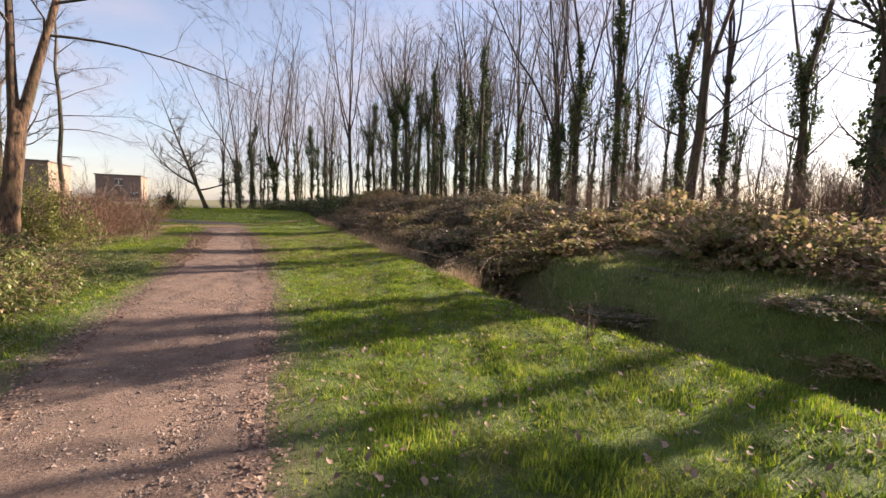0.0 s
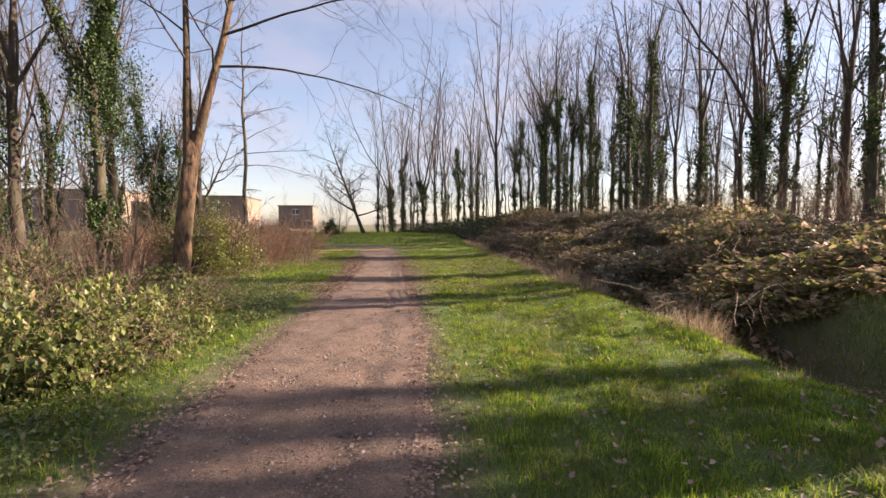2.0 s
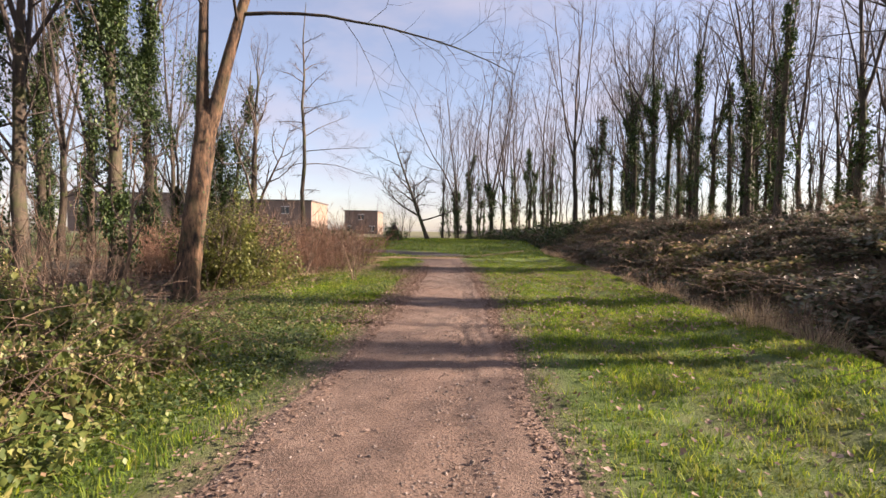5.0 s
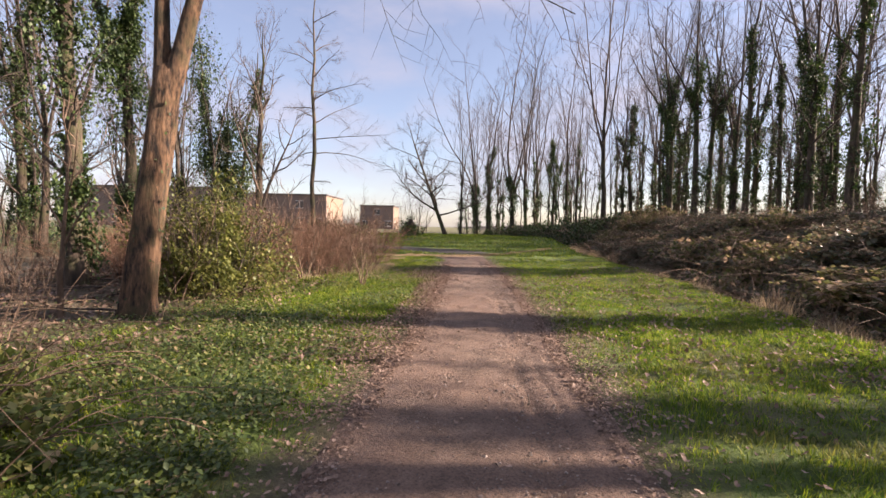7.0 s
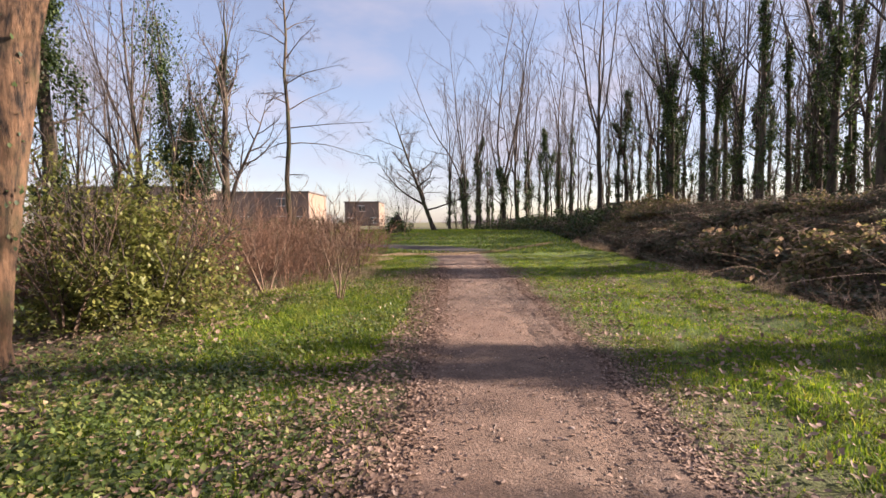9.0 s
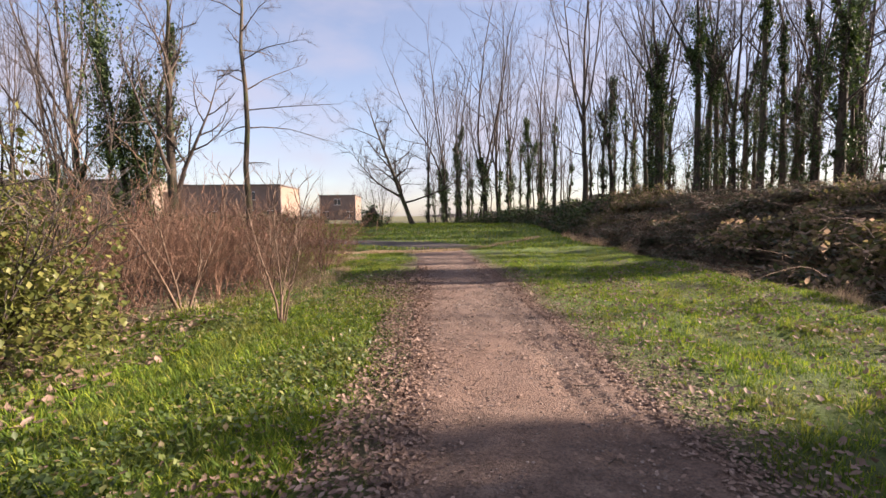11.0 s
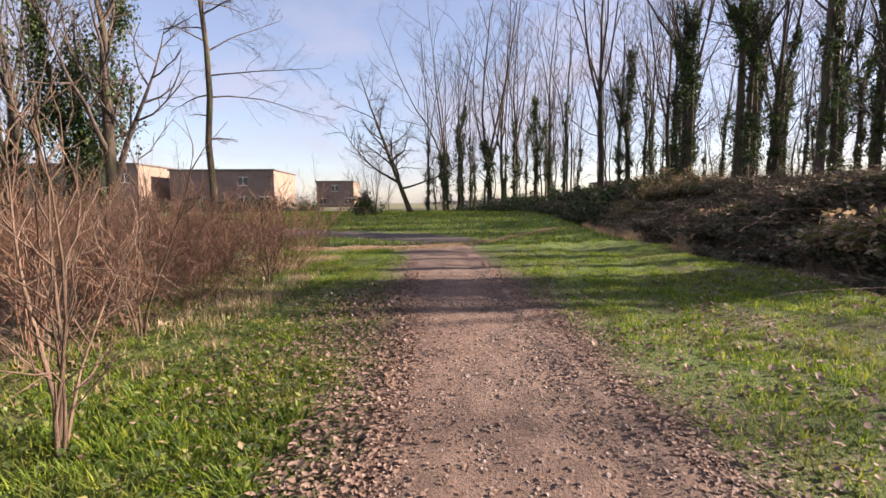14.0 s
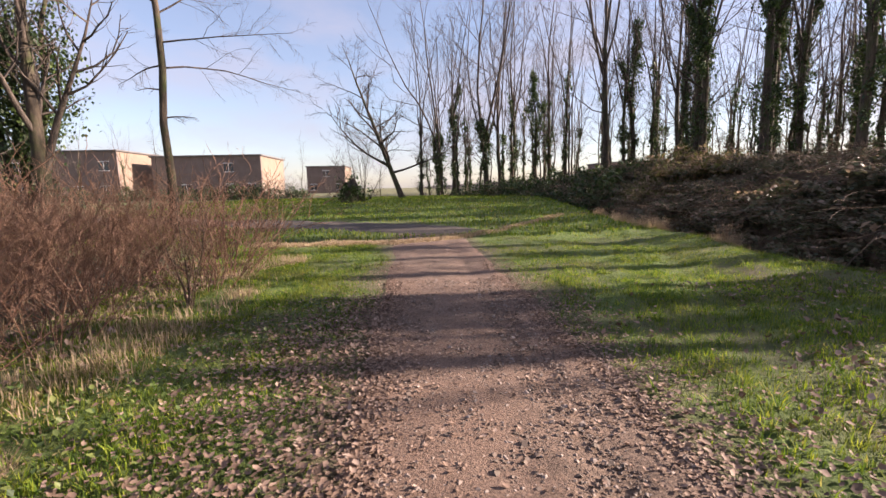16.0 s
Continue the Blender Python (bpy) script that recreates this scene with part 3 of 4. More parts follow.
def build_litter():
    rng = np.random.default_rng(5)
    n = 24000
    s = np.concatenate([rng.uniform(1, 30, n // 2), rng.uniform(13, 27, n // 2)])
    side = rng.random(n) < 0.55
    off = np.abs(rng.normal(0.05, 1.0, n)) * np.interp(s, [0, 10, 18, 26], [0.28, 0.4, 0.75, 0.7]) * np.where(side, 1.0, 0.6)
    w = np.where(side, edge_left(s) + 0.25 - off, edge_right(s) - 0.2 + off)
    sp = rng.random(n) < 0.06
    w = np.where(sp, rng.uniform(edge_left(s), edge_right(s)), w)
    v, f = scatter(LEAF_V, LEAF_F, on_ground(s, w, 0.022), rng.uniform(0, 6.28, n), rng.normal(0, 0.22, n), rng.uniform(0.018, 0.05, n), rng)
    tagged(mesh_object("fallen_leaves", v, f, M_FALLEN), "dry brown fallen leaves along the path edges", "leaves", kind="stuff")
    n = 9000
    s = 14 + 14 * rng.random(n) ** 0.75
    side = rng.random(n) < 0.62
    inn = rng.exponential(0.19, n) - 0.1
    w = np.where(side, edge_left(s) + 0.1 + inn, edge_right(s) - 0.1 - inn * 1.1)
    v, f = scatter(LEAF_V, LEAF_F, on_ground(s, w, 0.02), rng.uniform(0, 6.28, n), rng.normal(0, 0.22, n), rng.uniform(0.016, 0.044, n), rng)
    tagged(mesh_object("fallen_leaves", v, f, M_FALLEN), "brown leaves and scraps spread over the path sides", "leaves", kind="stuff")
    n = 12000
    s = rng.uniform(14.5, 27, n)
    w = edge_left(s) + 0.1 - np.abs(rng.normal(0, 1.0, n))
    keep = wob(s, w, 1.0, 6.0) + rng.normal(0, 0.35, n) > -0.35 + 1.1 * smooth(16.5, 17.5, s) * smooth(22.5, 21.0, s) * smooth(0.3, 0.7, edge_left(s) - w)
    s, w = s[keep], w[keep]
    n = len(s)
    v, f = scatter(LEAF_V, LEAF_F, on_ground(s, w, rng.uniform(0.025, 0.075, n)), rng.uniform(0, 6.28, n), rng.normal(0, 0.35, n), rng.uniform(0.022, 0.058, n), rng)
    tagged(mesh_object("leaf_drift", v, f, M_FALLEN), "thick drift of brown leaves in the grass", "leaves", kind="stuff")
    n = 2800
    s = rng.uniform(1, 24, n)
    w = edge_right(s) + (crest(s) - edge_right(s)) * rng.random(n)
    v, f = scatter(LEAF_V, LEAF_F, on_ground(s, w, rng.uniform(0.03, 0.07, n)), rng.uniform(0, 6.28, n), rng.normal(0, 0.5, n), rng.uniform(0.025, 0.07, n), rng)
    tagged(mesh_object("verge_leaves", v, f, M_FALLEN), "scattered brown leaves lying in the grass", "leaves", kind="stuff")
    n = 4000
    s = rng.uniform(14, 27, n)
    w = edge_right(s) + 0.3 + (crest(s) - edge_right(s)) * rng.random(n) * 0.95
    keep = wob(s, w, 1.2, 3.1) + rng.normal(0, 0.3, n) > -0.1
    s, w = s[keep], w[keep]
    n = len(s)
    v, f = scatter(LEAF_V, LEAF_F, on_ground(s, w, rng.uniform(0.03, 0.07, n)), rng.uniform(0, 6.28, n), rng.normal(0, 0.5, n), rng.uniform(0.03, 0.08, n), rng)
    tagged(mesh_object("verge_leaves", v, f, M_FALLEN), "drift of brown leaves over the verge grass", "leaves", kind="stuff")
    n = 16000
    s, w = rng.uniform(5, 31, n), rng.uniform(-13, -3.2, n)
    v, f = scatter(LEAF_V, LEAF_F, on_ground(s, w, 0.03), rng.uniform(0, 6.28, n), rng.normal(0, 0.4, n), rng.uniform(0.05, 0.12, n), rng)
    tagged(mesh_object("woodland_litter", v, f, M_FALLEN), "brown leaf litter under the trees", "leaves", kind="stuff")
    n = 44000
    s = rng.uniform(1.5, 28, n)
    w = edge_left(s) + (edge_right(s) - edge_left(s)) * rng.random(n)
    sz = (rng.gamma(2.0, 0.0032, n) + 0.003) * np.interp(s, [1, 8, 12, 19, 22], [1.0, 1.0, 0.75, 0.75, 1.15])
    v, f = scatter(ROCK_V, ROCK_F, on_ground(s, w, 0.006), rng.uniform(0, 6.28, n), rng.normal(0, 0.3, n), sz, rng)
    tagged(mesh_object("pebbles", v, f, M_STONE, shade=False), "small grey-brown stones in the path", "gravel", kind="stuff")
    n = 120000
    s = rng.uniform(4, 27, n)
    w = edge_left(s) - 0.45 - np.abs(rng.normal(0, 2.6, n))
    keep = (wob(s, w, 1.1, 4.0) + rng.normal(0, 0.3, n) > 0.0) & (rng.random(n) < np.interp(s, [4, 9, 17, 20, 27], [0.4, 1, 1, 0.3, 0.12]))
    s, w = s[keep], w[keep]
    n = len(s)
    v, f = scatter(LEAF4_V, LEAF4_F, on_ground(s, w, rng.uniform(0.02, 0.12, n)), rng.uniform(0, 6.28, n), rng.normal(0, 0.6, n), rng.uniform(0.025, 0.06, n), rng)
    tagged(mesh_object("ground_ivy", v, f, M_GROUNDIVY), "creeping ivy carpet under the trees", "ivy", kind="stuff")


build_litter()


# ---- trees ----
def ivy_clumps(rng, line, z0, z1, count, shell, leaf):
    """Ivy as ragged clumps on a stem: a thin sleeve, tufts that stand out, and bare gaps."""
    m = max(int((z1 - z0) * 4.5), 6)
    cz, ca = z0 + (z1 - z0) * rng.random(m) ** 0.9, rng.uniform(0, 2 * np.pi, m)
    h = (cz - z0) / (z1 - z0)
    swell = 0.72 + 0.55 * np.sin(cz * 1.1 + z1) * np.cos(cz * 0.37 + 2 * shell)
    cr, cs = shell * rng.uniform(0.1, 1.25, m) * swell * (1.1 - 0.5 * h), shell * rng.uniform(0.2, 0.62, m) * swell
    i = rng.integers(0, m, count)
    p = rng.normal(0, 1, (count, 3)) * cs[i][:, None] * np.array([0.8, 0.8, 1.5])
    z = np.clip(cz[i] + p[:, 2], z0, None)
    x, y = np.interp(z, line[:, 2], line[:, 0]), np.interp(z, line[:, 2], line[:, 1])
    pos = np.stack([x + cr[i] * np.cos(ca[i]) + p[:, 0], y + cr[i] * np.sin(ca[i]) + p[:, 1], z], -1)
    return scatter(LEAF4_V, LEAF4_F, pos, rng.uniform(0, 6.283, count), rng.normal(-0.9, 0.6, count), leaf * rng.uniform(0.6, 1.35, count), rng)


def wood_tree(seed, h, r, fork, leaders, spread, ivy=0.0, ivy_n=2600, shell=0.38, leaf=0.14, leader_ivy=0.0, twigs=(9, 6, 4), low=5, bark=None, bend=0.05):
    """A tall winter tree: a trunk that parts into rising leaders, each with ascending branches and fine twigs; clumped ivy."""
    rng = np.random.default_rng(seed)
    ob = new("tree")
    k = 9
    z = np.linspace(0, h * fork, k)
    px = np.cumsum(rng.normal(0, bend, k)) * np.linspace(0.2, 1, k)
    py = np.cumsum(rng.normal(0, bend, k)) * np.linspace(0.2, 1, k)
    trunk = np.stack([px, py, z - 0.15], -1)
    rad = r * (1 - 0.42 * np.linspace(0, 1, k))
    rad[0] *= 1.4
    t = Tubes()
    t.add(trunk, rad, 9)
    t.object("trunk", bark or M_BARK, ob)
    b, lines = Tubes(), []
    turn = rng.uniform(0, 6.28)
    for i in range(leaders):
        j = k - 1 - (i % 3 if i else 0)
        a = turn + i * 2 * np.pi / leaders + rng.uniform(-0.5, 0.5)
        out = spread * rng.uniform(0.55, 1.2) * (0.4 if i == 0 else 1.0)
        top = h * rng.uniform(0.84, 1.0) * (1.0 if i == 0 else rng.uniform(0.8, 1.0)) - trunk[j, 2]
        ln = limb(rng, trunk[j], (math.cos(a) * out, math.sin(a) * out, 1.0), top * 1.06, 9, 0.07, 0.05)
        r0 = rad[j] * (0.86 if i == 0 else rng.uniform(0.5, 0.75))
        b.add(ln, taper(r0, 0.012, len(ln)), 6)
        branch_out(rng, b, ln, r0 * 0.75, 1, 3, 0.42, 0.07, twigs, 0.12)
        lines.append(ln)
    for i in range(low):
        q = rng.uniform(0.3, 0.95) * (k - 1)
        j = int(q)
        a = rng.uniform(0, 6.28)
        ln = limb(rng, trunk[j] + (trunk[j + 1] - trunk[j]) * (q - j), (math.cos(a), math.sin(a), rng.uniform(0.4, 1.3)), h * rng.uniform(0.1, 0.24), 6, 0.13, 0.07)
        r0 = r * rng.uniform(0.16, 0.3)
        b.add(ln, taper(r0, 0.008, len(ln)), 5)
        branch_out(rng, b, ln, r0, 2, 3, 0.45, 0.06, (0, 7, 5), 0.15)
    b.object("crown", bark or M_TWIG, ob)
    if ivy:
        vs, fs, base = [], [], 0
        whole = np.concatenate([trunk, lines[0][1:]])
        whole = whole[np.argsort(whole[:, 2])]
        jobs = [(whole, 0.0, h * ivy, ivy_n, shell + r * 0.5)]
        if leader_ivy:
            jobs += [(q, q[0, 2], q[0, 2] + (q[-1, 2] - q[0, 2]) * leader_ivy * rng.uniform(0.5, 1.1), ivy_n // (2 + leaders), shell * 0.75) for q in lines[1:]]
        for q, lo, hi, cnt, sh in jobs:
            v, f = ivy_clumps(rng, q, lo, hi, cnt, sh, leaf)
            vs.append(v)
            fs.append(f + base)
            base += len(v)
        mesh_object("ivy", np.concatenate(vs), np.concatenate(fs), M_IVY, ob, "dark evergreen climbing ivy leaves")
    return ob


def forest():
    wood = "trees of the wood"
    spec = [
        (11, 21, 0.24, 0.36, 3, 0.24, 0.50, 3000, 0.40, 0.15, 0.30, "tall bare winter tree with an ivy-clad trunk"),
        (12, 20, 0.19, 0.42, 3, 0.22, 0.36, 1900, 0.34, 0.15, 0.0, "tall bare winter tree, ivy round its lower trunk"),
        (13, 21, 0.25, 0.55, 3, 0.20, 0.64, 4300, 0.50, 0.15, 0.35, "tall tree with a thick ragged coat of ivy"),
        (14, 21, 0.21, 0.34, 5, 0.30, 0.0, 0, 0.3, 0.15, 0.0, "tall bare winter tree with many rising limbs"),
        (15, 20, 0.25, 0.22, 4, 0.30, 0.34, 2600, 0.36, 0.15, 0.15, "many-limbed bare tree with ivy low on the trunk"),
        (18, 12.5, 0.2, 0.46, 3, 0.42, 0.82, 5200, 0.46, 0.14, 0.75, "stout forked tree smothered in dark ivy"),
        (19, 17, 0.2, 0.45, 3, 0.24, 0.66, 9500, 0.5, 0.1, 0.35, "tall tree thickly clad in sunlit ivy"),
        (17, 17, 0.2, 0.62, 2, 0.2, 0.70, 3000, 0.40, 0.14, 0.4, "straight ivy-clad tree with a small bare crown"),
    ]
    protos = []
    for seed, h, r, fork, n, spread, ivy, ivy_n, shell, leaf, li, label in spec:
        t = wood_tree(seed, h, r, fork, n, spread, ivy, ivy_n, shell, leaf, li, twigs=(9, 6, 5) if ivy < 0.6 else (7, 6, 4))
        protos.append(tagged(t, label, "tree", wood))
    thin = []
    for seed, h, r, n, ivy in [(21, 15, 0.09, 2, 0.0), (22, 16, 0.11, 2, 0.35), (23, 12, 0.07, 2, 0.0), (24, 17, 0.13, 3, 0.5)]:
        t = wood_tree(seed, h, r, 0.4, n, 0.2, ivy, 900, 0.26, 0.18, 0.0, (6, 4, 3), 6, bend=0.09)
        thin.append(tagged(t, "slender bare young tree deep in the wood", "tree", wood))
    return protos, thin


protos, thin = forest()
used = set()


def plant(bank, k, s, w, size, turn):
    ob = bank[k]
    m = put(ob, s, w, size, turn)
    if id(ob) in used:
        return copy_thing(ob, m)
    used.add(id(ob))
    ob.matrix_basis = m
    return ob


# edge of the wood across the ditch: prototype, s, w, size, turn
for k, s, w, size, turn in [
    (1, 72.2, 1.0, 0.95, 0), (4, 68.1, 3.0, 1.08, 30), (0, 72.0, 4.7, 1.12, 75), (4, 64.6, 7.2, 1.12, 110), (3, 71.3, 9.8, 1.2, 60),
    (1, 68.1, 10.6, 1.2, 90), (5, 64.8, 12.0, 1.05, 20), (1, 70.2, 15.0, 1.2, 150), (3, 55.5, 15.0, 1.1, 90), (5, 60.2, 19.5, 1.15, 120),
    (1, 64.7, 24.1, 1.1, 150), (2, 49.7, 18.5, 0.95, 180), (2, 41.6, 16.6, 0.9, 210), (0, 52.4, 25.8, 1.0, 240), (0, 53.1, 28.2, 1.05, 45),
]:
    plant(protos, k, s, w, size, turn)
for k, s, w, size, turn in [
    (7, 43.9, 24.0, 1.0, 330), (0, 51.0, 31.1, 1.0, 45), (2, 38.8, 23.8, 0.95, 75), (3, 44.8, 30.6, 1.0, 10), 
    (0, 48.7, 18.3, 0.95, 135), (1, 45.1, 21.5, 1.0, 195), (0, 41.5, 24.1, 1.0, 255), (1, 27.3, 23.0, 1.05, 80),
    (0, 26.8, 24.4, 1.05, 310), (7, 17.2, 18.4, 0.95, 0), (0, 17.4, 23.6, 0.95, 70), (3, 13.0, 18.4, 1.0, 200), (1, 13.5, 21.4, 1.0, 95),
    (1, 8.0, 21.2, 1.05, 260), (0, 5.8, 16.0, 1.0, 140), (3, 25.0, 26.7, 1.0, 300), (0, 14.2, 29.4, 1.0, 60),
    (7, 32.4, 19.3, 1.05, 130), (1, 29.0, 20.6, 1.05, 10), (0, 35.0, 19.4, 0.9, 220), (4, 25.2, 21.6, 0.95, 350),
    # the one at w = 46 is added so its crown dims the verge
    # this row: trees under s = 8 are unseen, added to shade the path
    (7, 2.4, 18.0, 1.05, 140), (4, -3.0, 20.0, 1.0, 40), (2, -6.0, 17.0, 0.9, 250), (1, 0.6, 19.0, 1.0, 10), (0, 6.9, 26.0, 1.0, 190), (1, 7.9, 23.5, 1.0, 240), (1, 21.8, 46.0, 1.0, 210), (2, 44.5, 19.2, 0.9, 5), (7, 38.0, 17.8, 1.0, 77), (2, 47.0, 21.5, 0.9, 144), (1, 3.6, 23.0, 1.0, 66),
]:
    plant(protos, k, s, w, size, turn)
rng = np.random.default_rng(9)


def wood_edge(s):
    return float(np.interp(s, [-10, 18, 42, 55, 62, 75, 90], [18, 18, 17, 15.5, 12.5, 4.0, -2.0]))


for i in range(15):
    s = rng.uniform(36, 62)
    plant(protos, (0, 1, 3, 7, 1, 2)[i % 6], s, wood_edge(s) + 3 + 24 * rng.random(), rng.uniform(0.85, 1.1), rng.uniform(0, 360))


def sunny(s):
    """The stretches of the path that lie in the sun between the trees' shade."""
    return 8.7 < s < 12.6 or 18.5 < s < 24.4


for i in range(150):
    s = rng.uniform(-12, 92)
    w = wood_edge(s) + 3 + (46 if s > 34 else 40) * rng.random() ** 1.2
    if not sunny(s) and (s > 24 or i % 3 == 0):
        plant(thin, int(rng.integers(0, 4)), s, w, rng.uniform(0.8, 1.25), rng.uniform(0, 360))
for i in range(62):
    s = rng.uniform(-8, 66)
    plant(thin, int(rng.integers(0, 4)), s, wood_edge(s) + 2 + 18 * rng.random(), rng.uniform(0.22, 0.45), rng.uniform(0, 360))
for i in range(12):
    plant(thin, int(rng.integers(0, 4)), rng.uniform(62, 90), rng.uniform(-60, -24), rng.uniform(0.4, 0.6), rng.uniform(0, 360))
for k, s, w, size, turn in [(3, 46.0, -24.0, 0.6, 0), (3, 49.0, -29.0, 0.65, 80), (4, 41.0, -23.0, 0.6, 140), (3, 16.5, -14.5, 0.7, 45), (0, 26.5, -14.5, 0.65, 15), (4, 30.0, -19.0, 0.7, 75)]:
    plant(protos, k, s, w, size, turn)
# trees of the left-hand side
for k, s, w, size, turn in [
    (6, 20.0, -8.9, 1.0, 130), (3, 19.4, -11.0, 0.8, 20), (6, 19.6, -12.2, 1.0, 60), (6, 24.5, -10.8, 1.0, 90),
    (3, 15.0, -11.5, 0.7, 10), (6, 13.0, -13.0, 0.9, 33), (6, 27.8, -17.6, 1.0, 200),
    (3, 43.0, -20.5, 0.85, 200), (4, 40.0, -18.5, 0.7, 20), (4, 44.5, -22.5, 0.75, 120), (3, 28.0, -17.0, 0.7, 260), (1, 20.0, -18.0, 0.8, 160),
]:
    plant(protos, k, s, w, size, turn)
for i in range(34):
    plant(thin, int(rng.integers(0, 4)), rng.uniform(10, 40), rng.uniform(-34, -13), rng.uniform(0.55, 0.85), rng.uniform(0, 360))


def twin_ivy_tree():
    """Two leaning stems, each with a tall head of ivy, on one foot."""
    rng = np.random.default_rng(57)
    ob = new("tree")
    ob.matrix_basis = put(ob, 40.2, -15.6, 1.0, 26.7)
    for x, h, sh, n in [(-1.7, 13.0, 1.35, 8000), (2.4, 11.6, 1.1, 5600), (0.4, 9.0, 1.2, 4000)]:
        z = np.linspace(-0.2, h + 1.0, 9)
        ln = np.stack([x * np.linspace(0, 1, 9) ** 0.75 + rng.normal(0, 0.08, 9), rng.normal(0, 0.12, 9), z], -1)
        t = Tubes()
        t.add(ln, taper(0.2, 0.03, 9), 8)
        branch_out(rng, t, ln, 0.07, 1, 3, 0.55, 0.06, (9, 5, 3), 0.3)
        t.object("stem", M_BARK, ob)
        v, f = ivy_clumps(rng, ln, 1.5, h, n, sh, 0.15)
        mesh_object("ivy", v, f, M_IVY, ob, "dense dark ivy head")
    tagged(ob, "twin-stemmed tree with two tall heads of dark ivy", "tree")


twin_ivy_tree()


# ---- the forked tree by the path, with its long arching boughs ----
def forked_tree():
    rng = np.random.default_rng(31)
    ob = new("tree")
    ob.matrix_basis = put(ob, 16.9, -5.3, 1.0, 26.7)
    t = Tubes()
    # local axes: x along w, y along s
    trunk = np.array([(0, 0, -0.2), (0.02, 0.03, 0.3), (0.08, 0.12, 1.2), (0.16, 0.26, 2.3), (0.23, 0.38, 3.3), (0.28, 0.47, 4.1), (0.31, 0.5, 4.5)])
    t.add(trunk, [0.36, 0.27, 0.235, 0.215, 0.21, 0.19, 0.02], 26, 0.09)
    t.object("trunk", M_BARK_WARM, ob, "thick ridged trunk warm in the sun")
    left = limb(rng, (0.19, 0.42, 3.5), (0.02, 0.02, 1), 9.0, 9, 0.025, 0.04)
    right = limb(rng, (0.26, 0.43, 3.5), (0.27, 0.04, 1), 9.0, 9, 0.025, 0.01)
    for ln, r in ((left, 0.145), (right, 0.165)):
        a = Tubes()
        a.add(ln, taper(r, 0.03, len(ln)), 18, 0.06)
        a.object("stem", M_BARK_WARM, ob)
    b = Tubes()
    for ln in (left, right):
        branch_out(rng, b, ln, 0.09, 1, 3, 0.6, 0.04, (9, 7, 5), 0.3)
    b.object("crown", M_TWIG, ob)
    # boughs reaching over the path
    for p, way, ln, r, rise in [(right[3], (1, 0.05, 0.16), 6.4, 0.045, -0.055), (right[4], (1, -0.1, 0.35), 6.4, 0.045, -0.05), (right[5], (0.9, -0.35, 0.5), 5.5, 0.04, -0.05)]:
        a = Tubes()
        q = limb(rng, p, way, ln, 10, 0.05, rise)
        a.add(q, taper(r, 0.008, len(q)), 6)
        branch_out(rng, a, q, r * 0.55, 2, 3, 0.55, -0.03, (5, 12, 6), 0.35)
        a.object("bough", M_BARK, ob, "long thin bough arching over the path")
    v, f = ivy_leaves(rng, trunk, 0.0, 3.8, 420, 0.40, 0.06)
    mesh_object("ivy", v, f, M_IVY, ob)
    tagged(ob, "forked bare tree with warm brown bark beside the footpath", "tree")


forked_tree()


def slim_tree():
    rng = np.random.default_rng(44)
    ob = new("tree")
    ob.matrix_basis = put(ob, 38.9, -9.2, 1.0, 26.7)
    t = Tubes()
    line = np.array([(0, 0, -0.2), (0.05, 0, 2.0), (-0.05, 0, 4.0), (0.12, 0, 6.0), (0.1, 0, 8.0), (-0.05, 0, 10.0), (0.1, 0, 12.0), (0.0, 0, 14.5), (0.2, 0, 17.0)])
    t.add(line, [0.2, 0.15, 0.135, 0.125, 0.11, 0.09, 0.07, 0.045, 0.02], 9)
    t.object("trunk", M_BARK, ob, "slender slightly crooked dark trunk")
    b = Tubes()
    for z, a, ln, up in [(6.9, 0.0, 4.8, 0.15), (6.0, 0.3, 5.0, 0.25), (4.2, 0.2, 1.2, 0.2), (6.1, 3.0, 2.0, -0.05), (7.9, 0.4, 3.6, 0.5), (8.8, 2.8, 2.5, 0.4), (9.4, 0.1, 3.6, 0.5), (10.2, 2.3, 2.4, 0.6), (10.8, -0.4, 3.0, 0.6), (11.6, 3.4, 2.4, 0.6), (12.4, 0.8, 2.2, 0.7), (13.4, 2.5, 1.8, 0.8), (14.2, 0.0, 1.6, 0.8), (7.3, 2.0, 1.5, 0.3), (8.3, 4.0, 1.8, 0.3), (9.0, 5.2, 2.0, 0.4), (9.9, 1.2, 2.2, 0.4), (11.2, 1.6, 2.0, 0.5), (12.0, 4.4, 1.8, 0.6), (12.9, 5.6, 1.6, 0.7), (5.2, 3.4, 0.8, 0.3)]:
        x = np.interp(z, line[:, 2], line[:, 0])
        q = limb(rng, (x, 0, z), (math.cos(a), math.sin(a), up), ln, 7, 0.09, -0.05)
        b.add(q, taper(0.04, 0.008, len(q)), 5)
        branch_out(rng, b, q, 0.03, 2, 3, 0.5, -0.02, (5, 12, 8), 0.2)
    b.object("crown", M_TWIG, ob)
    tagged(ob, "slender bare tree with drooping side branches in the shrubs", "tree")


slim_tree()

lean = make_tree(52, 12.5, 0.24, 0, 20, 0.62, 0.05, lean=(-0.36, 0.0), twigs=(7, 11, 9), limb_len=0.5, first=0.16)
lean.matrix_basis = put(lean, 60.0, -0.85, 1.0, 26.7)
tagged(lean, "bare tree leaning over the end of the meadow", "tree")


